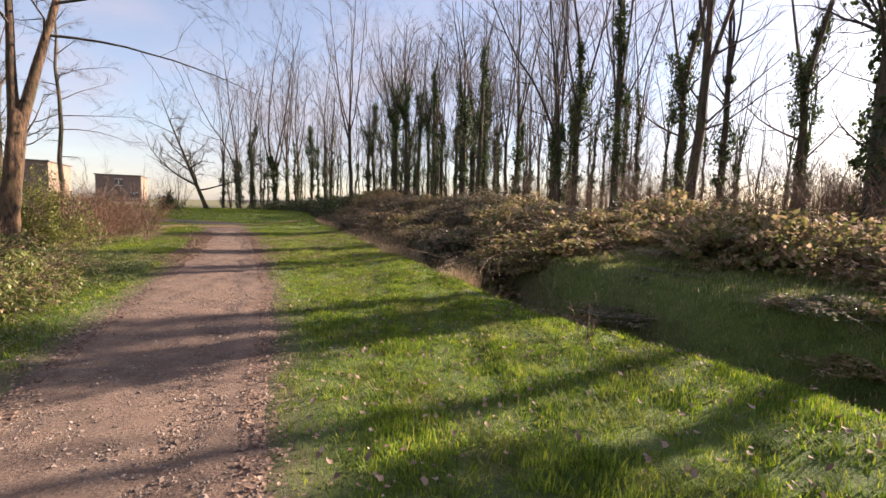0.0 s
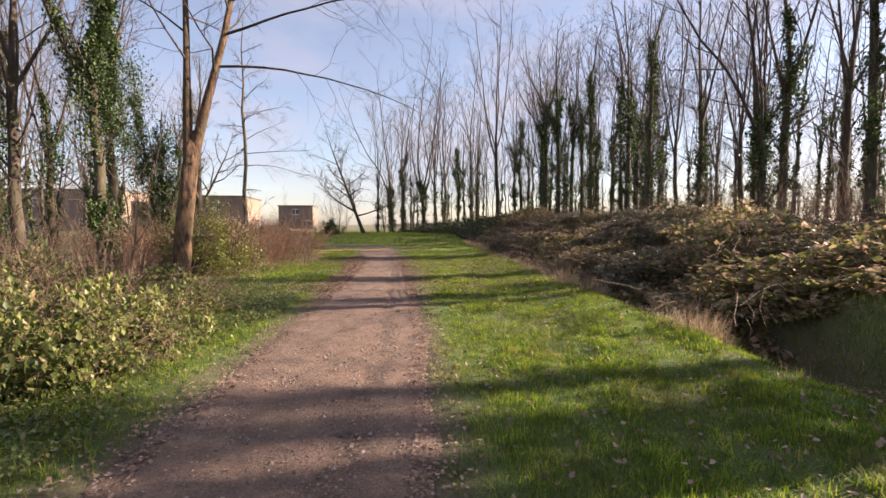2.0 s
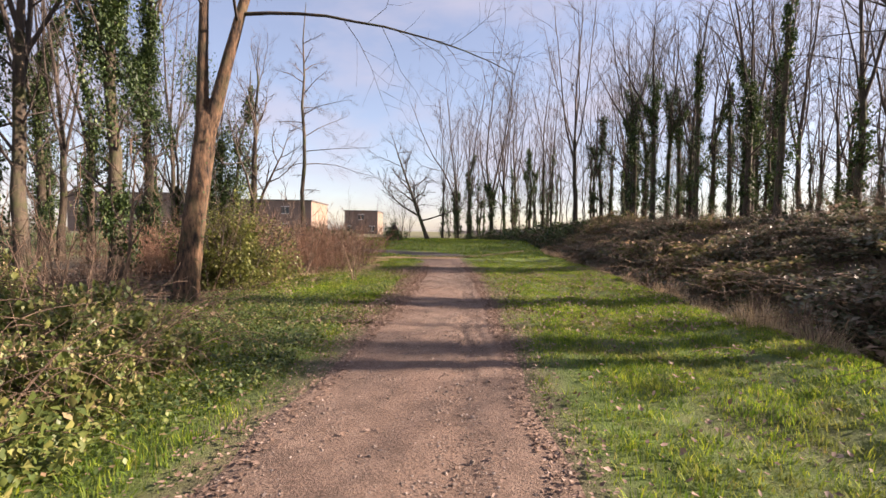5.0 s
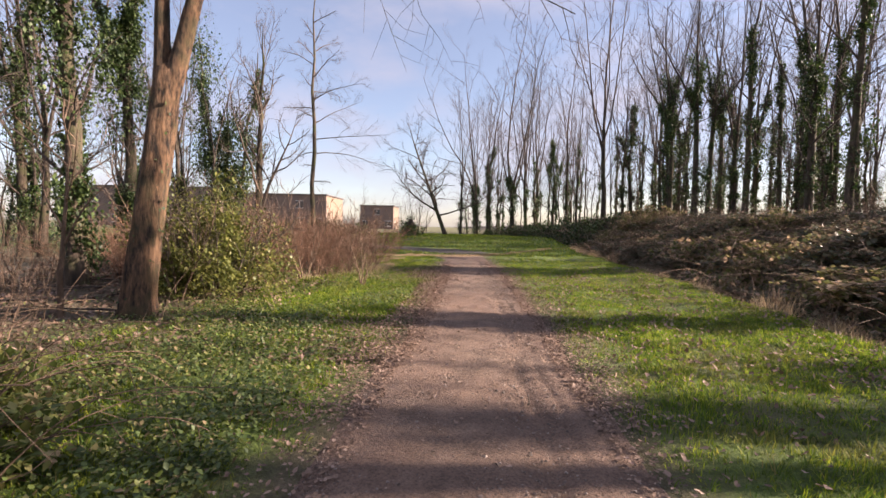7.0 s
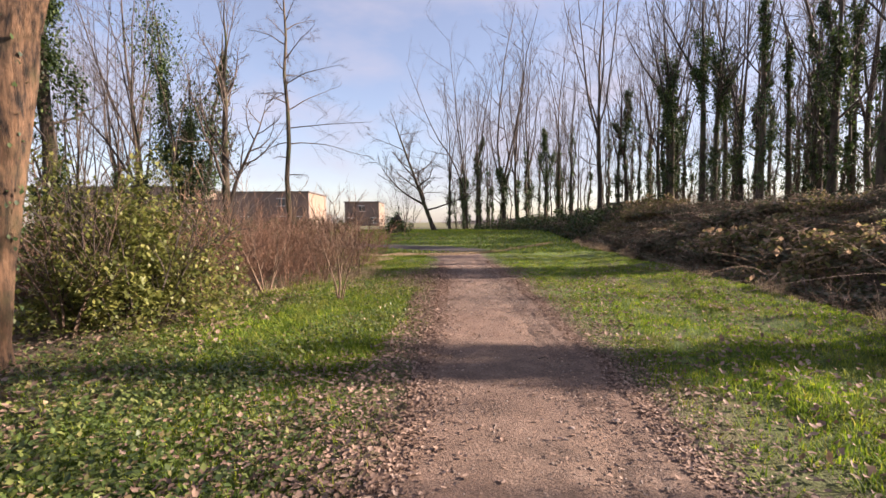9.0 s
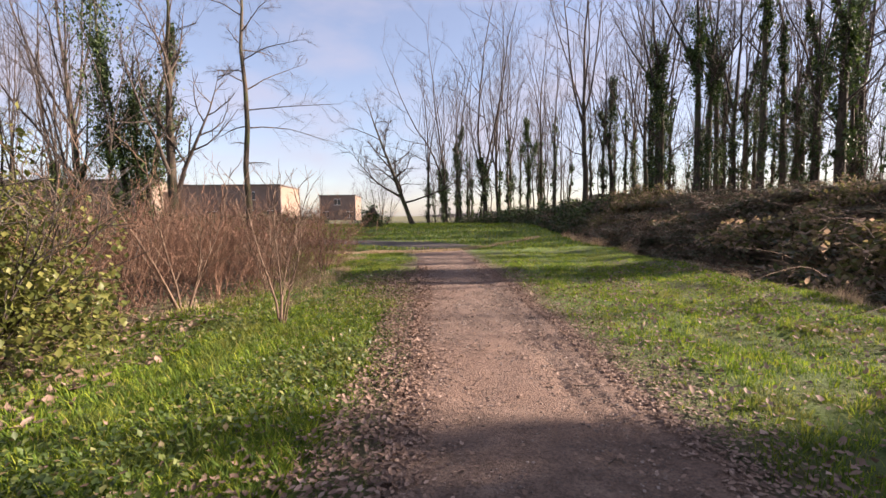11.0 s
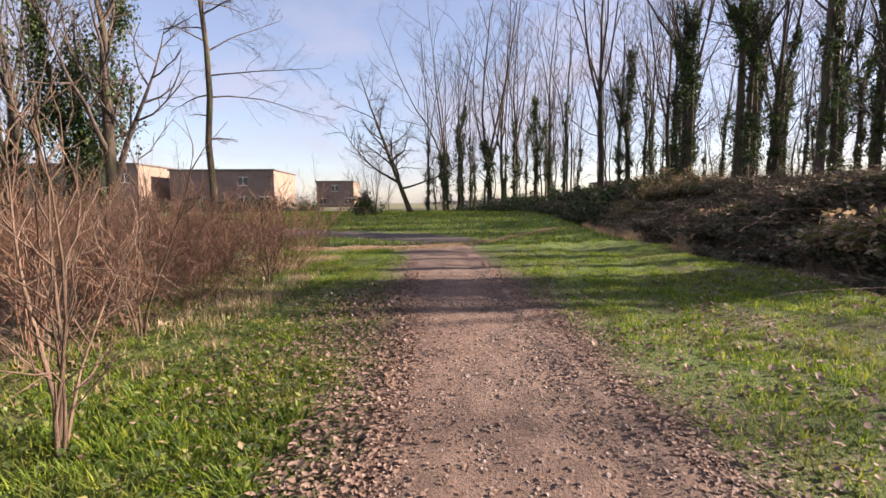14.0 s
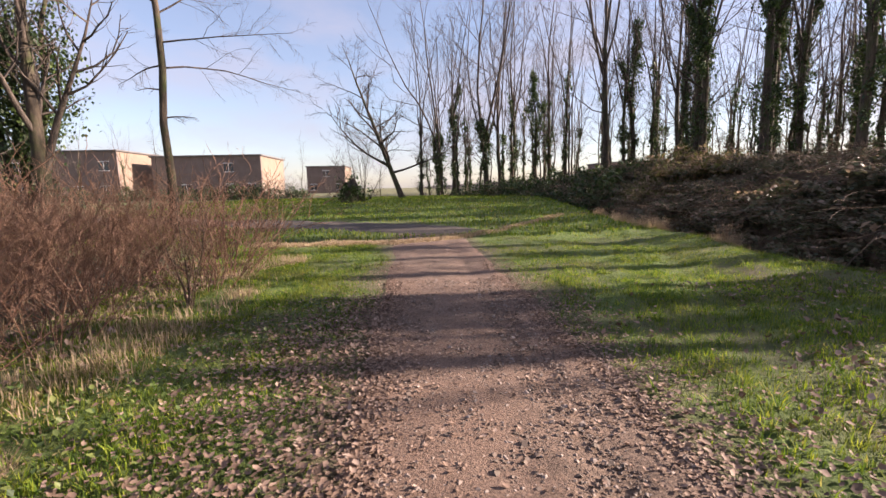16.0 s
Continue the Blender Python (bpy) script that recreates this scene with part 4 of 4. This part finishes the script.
# ---- shrubs, brambles, reeds ----
def make_shrub(seed, stems, height, spread, mat, twigs=(4, 3), foot=0.35, r=0.012, droop=0.0, single=4):
    """Many thin stems from one foot."""
    rng = np.random.default_rng(seed)
    ob = new("shrub")
    b = Tubes()
    for i in range(stems):
        a, q = rng.uniform(0, 6.283), rng.random() ** 0.7
        p = (foot * q * math.cos(a), foot * q * math.sin(a), -0.05)
        ln = limb(rng, p, (spread * math.cos(a) * q, spread * math.sin(a) * q, 1), height * rng.uniform(0.6, 1.1), 6, 0.08, droop)
        if i < single:
            one = Tubes()
            one.add(ln, taper(r * rng.uniform(0.9, 1.5), 0.003, len(ln)), 5)
            branch_out(rng, one, ln, r * 0.6, 2, 3, 0.4, 0.05, (0, *twigs), 0.2)
            one.object("stem", mat, ob)
            continue
        b.add(ln, taper(r * rng.uniform(0.7, 1.4), 0.003, len(ln)), 4)
        branch_out(rng, b, ln, r * 0.6, 2, 3, 0.4, 0.05, (0, *twigs), 0.2)
    if b.n:
        b.object("crown", mat, ob)
    return ob


def leafy(seed, count, rx, rz, leaf, mat, ob, lift=0.0, hollow=0.45, flat=0.5):
    """A ragged mass of leaves over a dome, in clumps with gaps."""
    rng = np.random.default_rng(seed)
    d = rng.normal(0, 1, (count, 3))
    d[:, 2] = abs(d[:, 2])
    d /= np.linalg.norm(d, axis=1)[:, None]
    rr = hollow + (1 - hollow) * rng.random(count) ** 0.5
    lump = 0.8 + 0.28 * np.sin(d[:, 0] * 5 + seed) * np.cos(d[:, 1] * 6 - seed) + 0.18 * np.sin(d[:, 2] * 9 + d[:, 0] * 7)
    pos = d * (rr * lump)[:, None] * np.array([rx, rx, rz]) + np.array([0, 0, lift])
    gap = np.sin(pos[:, 0] * 9 + seed) * np.cos(pos[:, 1] * 8) + np.sin(pos[:, 2] * 10 + pos[:, 0] * 4)
    pos = pos[gap + rng.normal(0, 0.5, count) > -0.7]
    n = len(pos)
    v, f = scatter(LEAF4_V, LEAF4_F, pos, rng.uniform(0, 6.28, n), rng.normal(0, flat, n), leaf * rng.uniform(0.6, 1.35, n), rng)
    return mesh_object("foliage", v, f, mat, ob)


def make_bramble(seed, rx, rz, leaves, leaf=0.075, canes=34, mat=None):
    rng = np.random.default_rng(seed)
    ob = new("bramble")
    b = Tubes()
    for i in range(canes):
        a = rng.uniform(0, 6.283)
        p = (rx * 0.5 * math.cos(a) * rng.random(), rx * 0.5 * math.sin(a) * rng.random(), -0.05)
        a += rng.normal(0, 0.6)
        ln = limb(rng, p, (math.cos(a) * 0.7, math.sin(a) * 0.7, 1.0), rx * rng.uniform(1.1, 2.1), 9, 0.10, -0.17)
        ln[:, 2] = np.maximum(ln[:, 2] * rz / rx * 1.25, -0.04)
        if i < 4:
            one = Tubes()
            one.add(ln, taper(0.011, 0.004, len(ln)), 4)
            branch_out(rng, one, ln, 0.007, 3, 3, 0.6, -0.04, (0, 0, 4), 0.3)
            one.object("cane", M_CANE, ob)
            continue
        b.add(ln, taper(0.009, 0.004, len(ln)), 3)
        branch_out(rng, b, ln, 0.007, 3, 3, 0.6, -0.04, (0, 0, 3), 0.3)
    b.object("cane_tangle", M_CANE, ob, "arching thorny brown canes")
    leafy(seed + 1, leaves, rx, rz, leaf, mat or M_BRAMBLE, ob, 0.0, 0.5, 0.95)
    return ob


first_use = set()


def place(ob, s, w, size=1.0, turn=0.0, sink=0.0, flat=1.0):
    m = put(ob, s, w, size, turn, sink) @ Matrix.Diagonal((1, 1, flat, 1))
    if ob.name in first_use:
        return copy_thing(ob, m)
    first_use.add(ob.name)
    ob.matrix_basis = m
    return ob


def thickets():
    rng = np.random.default_rng(61)
    br = [make_bramble(70 + i, 1.2, 0.8, 3300, 0.1, 13) for i in range(4)]
    br += [make_bramble(75 + i, 1.2, 0.8, 3000, 0.095, 18, M_BRAMBLE_SHADE) for i in range(2)]
    for b in br:
        tagged(b, "tangled brown bramble bush with withered leaves on the bank", "bramble", "brambles of the far bank")
    # the far bank of the ditch, a closed blanket of bramble
    for s in np.arange(3.0, 60.0, 1.45):
        for u in (1.35, 2.3, 3.4, 4.6, 5.9, 7.3, 9.0):
            if s < 9 and u < 6.0 - 0.15 * s:
                continue
            ss, uu = s + rng.normal(0, 0.45), u + rng.normal(0, 0.35)
            # past s = 9 the shade-coloured bushes increasingly replace the lighter ones
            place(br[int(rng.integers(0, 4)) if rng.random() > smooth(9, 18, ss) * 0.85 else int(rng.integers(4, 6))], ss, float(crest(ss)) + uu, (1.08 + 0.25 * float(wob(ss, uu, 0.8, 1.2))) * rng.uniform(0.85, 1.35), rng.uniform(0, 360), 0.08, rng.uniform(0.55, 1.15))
    for s in np.arange(-4.0, 10.0, 1.7):
        for u in (7.2, 8.8):
            place(br[int(rng.integers(0, 4))], s + rng.normal(0, 0.4), float(crest(s)) + u + rng.normal(0, 0.3), rng.uniform(0.7, 1.1), rng.uniform(0, 360), 0.08, 0.9)
    for s in np.arange(-3.0, 9.5, 1.5):
        for u in (1.9, 3.2, 4.8):
            if rng.random() < 0.7:
                place(br[int(rng.integers(0, 6))], s + rng.normal(0, 0.4), float(crest(s)) + u + rng.normal(0, 0.3), rng.uniform(0.5, 0.8), rng.uniform(0, 360), 0.06, rng.uniform(0.45, 0.75))
    # sunny brambles beside the path
    sun_leaf = mat_leaf("bramble_leaf_fresh", [(0, (0.06, 0.09, 0.022)), (0.5, (0.145, 0.18, 0.04)), (0.85, (0.27, 0.26, 0.08)), (1, (0.38, 0.27, 0.16))], 0.5, 0.35)
    lb = [make_bramble(80 + i, 1.05, 0.95, 4300, 0.085, 24, sun_leaf) for i in range(3)]
    for b in lb:
        tagged(b, "leafy green and brown bramble bush under the trees", "bramble", "brambles beside the path")
    for s, w, size in [(8.2, -3.0, 0.6), (9.6, -2.9, 0.62), (10.9, -3.0, 0.7), (12.0, -3.2, 0.65), (12.6, -3.9, 0.8), (7.4, -3.6, 0.8), (8.6, -3.4, 0.85), (9.8, -3.6, 0.8), (8.0, -4.9, 1.0), (9.4, -5.0, 1.1), (10.9, -4.4, 0.9), (11.0, -5.9, 1.1), (12.3, -4.8, 0.9), (6.4, -4.8, 0.9), (7.2, -6.2, 1.1), (9.0, -6.6, 1.2), (10.6, -7.4, 1.2), (12.6, -6.6, 1.1), (5.4, -6.0, 1.0), (13.8, -5.6, 0.8), (14.6, -7.4, 1.0), (12.4, -8.6, 1.2)]:
        place(lb[int(rng.integers(0, 3))], s, w, size * 1.25, rng.uniform(0, 360), 0.05, rng.uniform(1.0, 1.4))
    up = make_shrub(85, 7, 2.1, 0.4, M_CANE, (4, 2), 0.5, 0.01, 0.0, 7)
    tagged(up, "tall pale bare stems standing out of the brambles", "shrub", "undergrowth")
    for i in range(7):
        place(up, rng.uniform(7.5, 13.2), rng.uniform(-6.5, -3.8), rng.uniform(0.7, 1.15), rng.uniform(0, 360))
    # rust-brown stems
    ru = [make_shrub(90 + i, 26, 2.5, 0.85, M_RUST, (6, 4), 0.6, 0.009) for i in range(3)]
    for b in ru:
        tagged(b, "dense leafless shrub of thin rust-brown stems", "shrub", "rust-brown shrubs")
    for s in np.arange(21.6, 31.0, 1.25):
        for k, w in enumerate(np.arange(-3.9, -10.5, -1.15)):
            ss, ww = s + rng.normal(0, 0.3), w + rng.normal(0, 0.3) - 0.28 * max(0.0, 23.5 - s) + (0.5 if s > 26 and s < 30 else 0)
            place(ru[int(rng.integers(0, 3))], ss, ww, rng.uniform(0.75, 1.05), rng.uniform(0, 360), 0.0, 1.0 if k < 3 else 0.9)
    # pale saplings at their front
    sap = make_shrub(101, 5, 2.1, 0.55, M_CANE, (9, 4), 0.08, 0.014, 0.0, 5)
    tagged(sap, "pale many-stemmed sapling at the grass edge", "sapling", "saplings by the path")
    for s, w, size, turn in [(21.0, -2.4, 1.0, 0), (22.0, -4.2, 1.2, 80), (23.4, -3.3, 1.0, 200), (20.9, -4.9, 1.1, 140), (26.8, -3.0, 0.8, 10), (18.2, -5.4, 1.2, 50)]:
        place(sap, s, w, size, turn)
    # tan stems among the left-hand trees
    tan = [make_shrub(110 + i, 13, 2.6, 0.5, M_CANE, (5, 3), 0.7, 0.011) for i in range(2)]
    for b in tan:
        tagged(b, "thin bare tan-stemmed undergrowth beneath the trees", "shrub", "undergrowth")
    for i in range(40):
        place(tan[i % 2], rng.uniform(9, 34), rng.uniform(-18, -7.0), rng.uniform(0.6, 1.1), rng.uniform(0, 360))
    for i in range(46):
        s = rng.uniform(-4, 34)
        place(tan[i % 2], s, float(crest(s)) + rng.uniform(11, 22), rng.uniform(0.6, 1.15), rng.uniform(0, 360))
    for i in range(7):
        place(tan[i % 2], rng.uniform(8, 15.5), rng.uniform(-9.0, -5.0), rng.uniform(0.55, 0.95), rng.uniform(0, 360))
    for i in range(26):
        s = rng.uniform(-5, 16)
        place(tan[i % 2], s, float(crest(s)) + rng.uniform(8, 18), rng.uniform(0.7, 1.3), rng.uniform(0, 360))
    for i in range(130):
        place(tan[i % 2], rng.uniform(-4, 30) if i % 2 else rng.uniform(25, 62), rng.uniform(20, 44), rng.uniform(0.8, 1.7), rng.uniform(0, 360))
    # the leafy evergreen shrub by the forked tree
    pv = make_shrub(121, 26, 2.1, 0.7, M_TWIG, (6, 4), 0.5, 0.013)
    pv.name = "privet_shrub"
    leafy(122, 21000, 1.5, 2.2, 0.062, M_SHRUB, pv, 0.1, 0.35, 0.7)
    tagged(pv, "rounded olive-green leafy shrub beside the forked tree", "shrub")
    place(pv, 19.3, -5.35, 1.2, 0)
    pv2 = copy_thing(pv, put(pv, 21.2, -6.3, 0.8, 110))
    # sapling by the forked tree
    sp = make_tree(131, 3.6, 0.05, 0, 7, 0.45, 0.08, twigs=(4, 5, 3), limb_len=0.5, first=0.28, bark=M_CANE)
    sp.name = "sapling"
    sp.matrix_basis = put(sp, 16.66, -6.36, 1.0, 40)
    tagged(sp, "thin pale forked sapling under the trees", "sapling")
    # dry reeds along the brink of the ditch
    def reed(seed):
        g = np.random.default_rng(seed)
        ob = new("reed_tuft")
        n = 320
        a, q = g.uniform(0, 6.28, n), g.random(n) ** 0.6 * 0.42
        hh = g.uniform(0.25, 0.62, n)
        v, f = scatter(BLADE_V, BLADE_F, np.stack([q * np.cos(a), q * np.sin(a), 0 * q - 0.03], -1), a - 1.57 + g.normal(0, 0.6, n), g.normal(-0.25, 0.3, n), np.stack([0 * hh + 0.008, hh, hh], -1), g)
        mesh_object("blade_mass", v, f, M_DRY, ob)
        st = Tubes()
        for i in range(12):
            ln = limb(g, (g.normal(0, 0.15), g.normal(0, 0.15), 0), (g.normal(0, 0.2), g.normal(0, 0.2), 1), g.uniform(0.5, 0.9), 4, 0.08, -0.02)
            st.add(ln, taper(0.004, 0.007, len(ln)), 4)
        st.object("seed_stalk", M_CANE, ob)
        return tagged(ob, "tuft of dry straw-coloured reed grass on the ditch edge", "reeds", "reed tufts")
    rd = [reed(140), reed(141), reed(142)]
    for s in np.concatenate([rng.uniform(6.5, 20, 9), rng.uniform(20, 40, 24), rng.uniform(34, 40, 12)]):
        place(rd[int(rng.integers(0, 3))], s, float(crest(s)) + rng.uniform(-0.1, 0.45), rng.uniform(0.45, 0.95), rng.uniform(0, 360))
    for s, w in [(8.8, 5.1), (9.4, 5.2), (10.1, 5.25), (9.1, 5.5), (13.4, 5.5), (14.0, 5.6), (14.3, 5.3), (18.3, 6.0)]:
        place(rd[int(rng.integers(0, 3))], s, w, 1.15, rng.uniform(0, 360))
    for s, w in [(27.5, -2.6), (24.5, -2.7), (22.4, -2.7), (28.6, -2.9), (25.8, -3.0), (23.2, -2.4)]:
        place(rd[int(rng.integers(0, 3))], s, w, 0.6, rng.uniform(0, 360), 0.0, 0.6)
    # dark evergreen bushes along the end of the ditch and the meadow
    ev = make_bramble(151, 1.4, 1.0, 1500, 0.13, 14, M_IVY)
    ev.name = "evergreen_bush"
    tagged(ev, "low dark evergreen bush along the meadow end", "bush", "bushes of the meadow end")
    for s, w, size in [(48, 9.6, 1.2), (50, 10.4, 1.3), (52, 9.4, 1.1), (54, 9.9, 1.3), (56, 9.2, 1.2), (58, 8.4, 1.2), (60, 7.6, 1.1), (62, 6.8, 1.2), (46, 10.6, 1.3), (44, 10.4, 1.1), (63, 4.6, 0.9), (57, 11.5, 1.5), (52, 12, 1.4), (47, 12.6, 1.5), (62, 10, 1.4), (70, -16, 1.5), (72, -19, 1.6), (71, -22, 1.4), (74, -13.5, 1.2), (75, -27, 1.5), (73, -31, 1.5), (72, -36, 1.5)]:
        place(ev, s, w, size, rng.uniform(0, 360), 0.1)
    # low scrub beyond
    sc = make_shrub(161, 18, 3.4, 0.8, M_TWIG, (5, 4), 0.9, 0.02)
    tagged(sc, "bare grey-brown scrub at the meadow end", "shrub", "far scrub")
    for i in range(34):
        s = rng.uniform(66, 84)
        place(sc, s, rng.uniform(-46, 3), rng.uniform(0.5, 1.25), rng.uniform(0, 360))
    for i in range(34):
        place(sc, rng.uniform(30, 56), rng.uniform(-44, -15), rng.uniform(0.5, 0.85), rng.uniform(0, 360))
    # stump with ivy and sprouts
    stump = new("tree_stump")
    st = Tubes()
    st.add([(0, 0, -0.2), (0, 0, 0.15), (0.02, 0, 0.6), (0.06, 0.03, 1.0), (0.12, 0.03, 1.3)], [0.75, 0.5, 0.4, 0.3, 0.05], 12)
    st.object("bole", M_BARK, stump)
    leafy(171, 2600, 1.05, 1.7, 0.13, M_IVY, stump, 0.0, 0.3, 0.8)
    stump.matrix_basis = put(stump, 52.0, -4.1, 1.25)
    tagged(stump, "dark ivy-grown tree stump in the meadow", "stump")
    sp2 = make_shrub(172, 12, 5.2, 0.55, M_TWIG, (9, 6), 0.6, 0.03)
    sp2.matrix_basis = put(sp2, 53.2, -3.6, 1.0)
    tagged(sp2, "spreading bare shoots grown up behind the stump", "shrub")


thickets()


def debris():
    """Fallen branches, sticks on the path, a dead weed, dry grass by the shrubs."""
    rng = np.random.default_rng(201)
    fb = []
    for i in range(3):
        ob = new("fallen_branch")
        ln = limb(rng, (-1.1, 0, 0.06), (1, 0.1, 0.02), 2.3, 7, 0.12, 0.0)
        ln[:, 2] = np.abs(ln[:, 2]) * 0.5 + 0.05
        b = Tubes()
        b.add(ln, taper(0.035, 0.008, len(ln)), 6)
        b.object("bough", M_TWIG, ob)
        b = Tubes()
        branch_out(rng, b, ln, 0.02, 2, 3, 0.6, 0.03, (0, 7, 3), 0.2)
        b.object("twig", M_TWIG, ob)
        fb.append(tagged(ob, "dead fallen branch lying under the trees", "branch", "fallen branches"))
    for i in range(26):
        place(fb[i % 3], rng.uniform(12, 23), rng.uniform(-11, -5.8), rng.uniform(0.6, 1.3), rng.uniform(0, 360))
    first = None
    for s, w, size, turn in [(18.35, 0.95, 1.0, 20), (17.2, 0.7, 0.8, 70), (13.6, 0.55, 1.1, 110), (22.3, 1.1, 0.7, 150), (20.0, -0.1, 0.6, 40)]:
        if first is None:
            first = new("stick")
            ln = limb(rng, (-0.11, 0, 0.012), (1, 0, 0), 0.22, 4, 0.12, 0.0)
            ln[:, 2] = 0.012
            b = Tubes()
            b.add(ln, taper(0.008, 0.004, len(ln)), 5)
            b.object("twig", M_BARK, first)
            tagged(first, "short dark stick lying on the path", "stick", "sticks on the path")
        place(first, s, w, size, turn)
    weed = make_shrub(211, 5, 0.75, 0.35, M_CANE, (4, 2), 0.05, 0.007, 0.0, 5)
    weed.name = "dead_weed"
    tagged(weed, "dead brown weed stalk on the ditch edge", "weed", "dead weeds")
    for s, w, size in [(4.1, 4.1, 1.0), (9.0, 5.3, 0.7), (19.5, 6.1, 0.9), (25.3, 6.9, 1.0), (31.0, 7.4, 1.1)]:
        place(weed, s, w, size, 50 * s)
    n = 9000
    s = rng.uniform(21.5, 31, n)
    w = -2.3 - np.abs(rng.normal(0, 1.1, n)) - 0.25 * np.maximum(0, 23 - s)
    keep = wob(s, w, 1.3, 0.3) + rng.normal(0, 0.3, n) > 0.0
    blades("dry_grass", rng, s[keep], w[keep], 0.14, 0.009, M_DRY, "flattened dry grass at the foot of the shrubs", "grass")


debris()

# broad bare tree behind the rust-brown shrubs
broad = make_tree(31, 12.5, 0.24, 0, 13, 0.25, 0.12, ivy=0.0, twigs=(9, 10, 8), limb_len=0.45, first=0.13, wander=0.10)
tagged(broad, "broad bare tree with many upright limbs", "tree")
broad.matrix_basis = put(broad, 35.5, -11.2, 1.0, 30)

# thin trees at the meadow's end
for s, w, k, size in [(66, 4.5, 3, 0.75), (64, 2.6, 1, 0.6), (68, 1.0, 0, 0.7), (70, 3.2, 2, 0.8), (72, 6.0, 3, 0.85), (74, 2.0, 1, 0.6), (63, 8.6, 1, 0.85), (66, 10, 3, 0.95), (58, 13, 0, 1.0), (62, 14, 3, 1.0), (78, -4.0, 0, 0.5), (76, -9.0, 2, 0.5), (80, -14, 0, 0.5)]:
    plant(thin, k, s, w, size, 40 * s)


# ---- far buildings ----
def mat_wall(name, a, b, scale=0.6):
    m, nt, n, l, bs = nodes_of(name)
    l.new(ramp(nt, noise_of(nt, scale, 6.0), [(0.3, a), (0.7, b)]), bs.inputs["Base Color"])
    bs.inputs["Roughness"].default_value = 0.9
    bump(nt, noise_of(nt, 9.0, 5.0), 0.3, 0.02, bs)
    return m


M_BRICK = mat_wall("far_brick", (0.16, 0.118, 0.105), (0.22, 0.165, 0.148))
# wall tone made lighter and warmer: sunlight on the end walls is painted in
M_SUNLIT_END = mat_wall("pale_render", (0.19, 0.14, 0.105), (0.24, 0.18, 0.135))
M_ROOF = mat_wall("roof_felt", (0.10, 0.09, 0.09), (0.16, 0.145, 0.14))
M_FRAME = mat_wall("white_frame", (0.72, 0.72, 0.72), (0.8, 0.8, 0.8))
mg, ntg, ng, lg, bg_ = nodes_of("window_glass")
bg_.inputs["Base Color"].default_value, bg_.inputs["Roughness"].default_value = (0.05, 0.06, 0.07, 1), 0.08


def box(name, lo, hi, mat, parent, bevel=0.03, label=""):
    bm = bmesh.new()
    bmesh.ops.create_cube(bm, size=1.0)
    c = [(a + b) / 2 for a, b in zip(lo, hi)]
    d = [b - a for a, b in zip(lo, hi)]
    for v in bm.verts:
        v.co = Vector([v.co[i] * d[i] + c[i] for i in range(3)])
    bmesh.ops.bevel(bm, geom=bm.edges[:], offset=bevel, segments=1, affect="EDGES")
    me = bpy.data.meshes.new(name)
    bm.to_mesh(me)
    bm.free()
    me.materials.append(mat)
    ob = new(name, me)
    ob.parent = parent
    return tagged(ob, label)


def building(s0, w0, w1, depth, height, floors, bays, label, wall, end, skip=()):
    """Flat-roofed block; local x along w, y along s, front at y = 0."""
    ob = new("building")
    x, y = P(s0, w0)
    ob.matrix_basis = pose(x, y, 0.3, 0, 0, 26.7)
    wd = w1 - w0
    box("wall", (0, 0, -0.5), (wd, 0.4, height), wall, ob)
    box("wall", (0, depth - 0.4, -0.5), (wd, depth, height), wall, ob)
    box("end_wall", (wd - 0.4, 0.403, -0.5), (wd + 0.003, depth - 0.403, height), end, ob, label="end wall with sunlight put into its paler colour")
    box("end_wall", (-0.003, 0.403, -0.5), (0.4, depth - 0.403, height), wall, ob)
    roof = box("roof", (-0.25, -0.25, height), (wd + 0.25, depth + 0.25, height + 0.25), M_ROOF, ob)
    fh = height / floors
    for f in range(floors):
        for b in range(bays):
            if (f, b) in skip:
                continue
            cx = wd * (b + 0.5) / bays
            z0 = fh * f + 0.9
            win = box("window", (cx - 0.75, -0.02, z0), (cx + 0.75, -0.004, z0 + 1.35), mg, ob, 0.004)
            for lo, hi in [((cx - 0.85, -0.07, z0 - 0.1), (cx + 0.85, -0.022, z0)), ((cx - 0.85, -0.07, z0 + 1.35), (cx + 0.85, -0.022, z0 + 1.45)), ((cx - 0.04, -0.06, z0), (cx + 0.04, -0.022, z0 + 1.35))]:
                box("frame", lo, hi, M_FRAME, win, 0.006)
    return tagged(ob, label, "building")


building(101, -43.5, -25.6, 14, 6.9, 2, 5, "low flat-roofed brick building beyond the meadow", M_BRICK, M_SUNLIT_END, {(1, 0), (1, 1), (1, 2), (1, 4), (0, 0), (0, 2)})
building(97, -72.0, -46.5, 13, 7.7, 2, 6, "flat-roofed brick building with a dark roof behind shrubs", M_BRICK, M_SUNLIT_END, {(1, 1), (1, 3), (1, 4), (0, 0), (0, 3)})
building(132, -25.0, -16.0, 12, 6.3, 2, 3, "distant dark-roofed brick building past the meadow", M_BRICK, M_SUNLIT_END, {(1, 0), (0, 1), (1, 2)})
building(112, 39.5, 46.5, 10, 5.0, 1, 3, "distant shed with a blue-grey roof behind the wood", M_BRICK, M_SUNLIT_END)
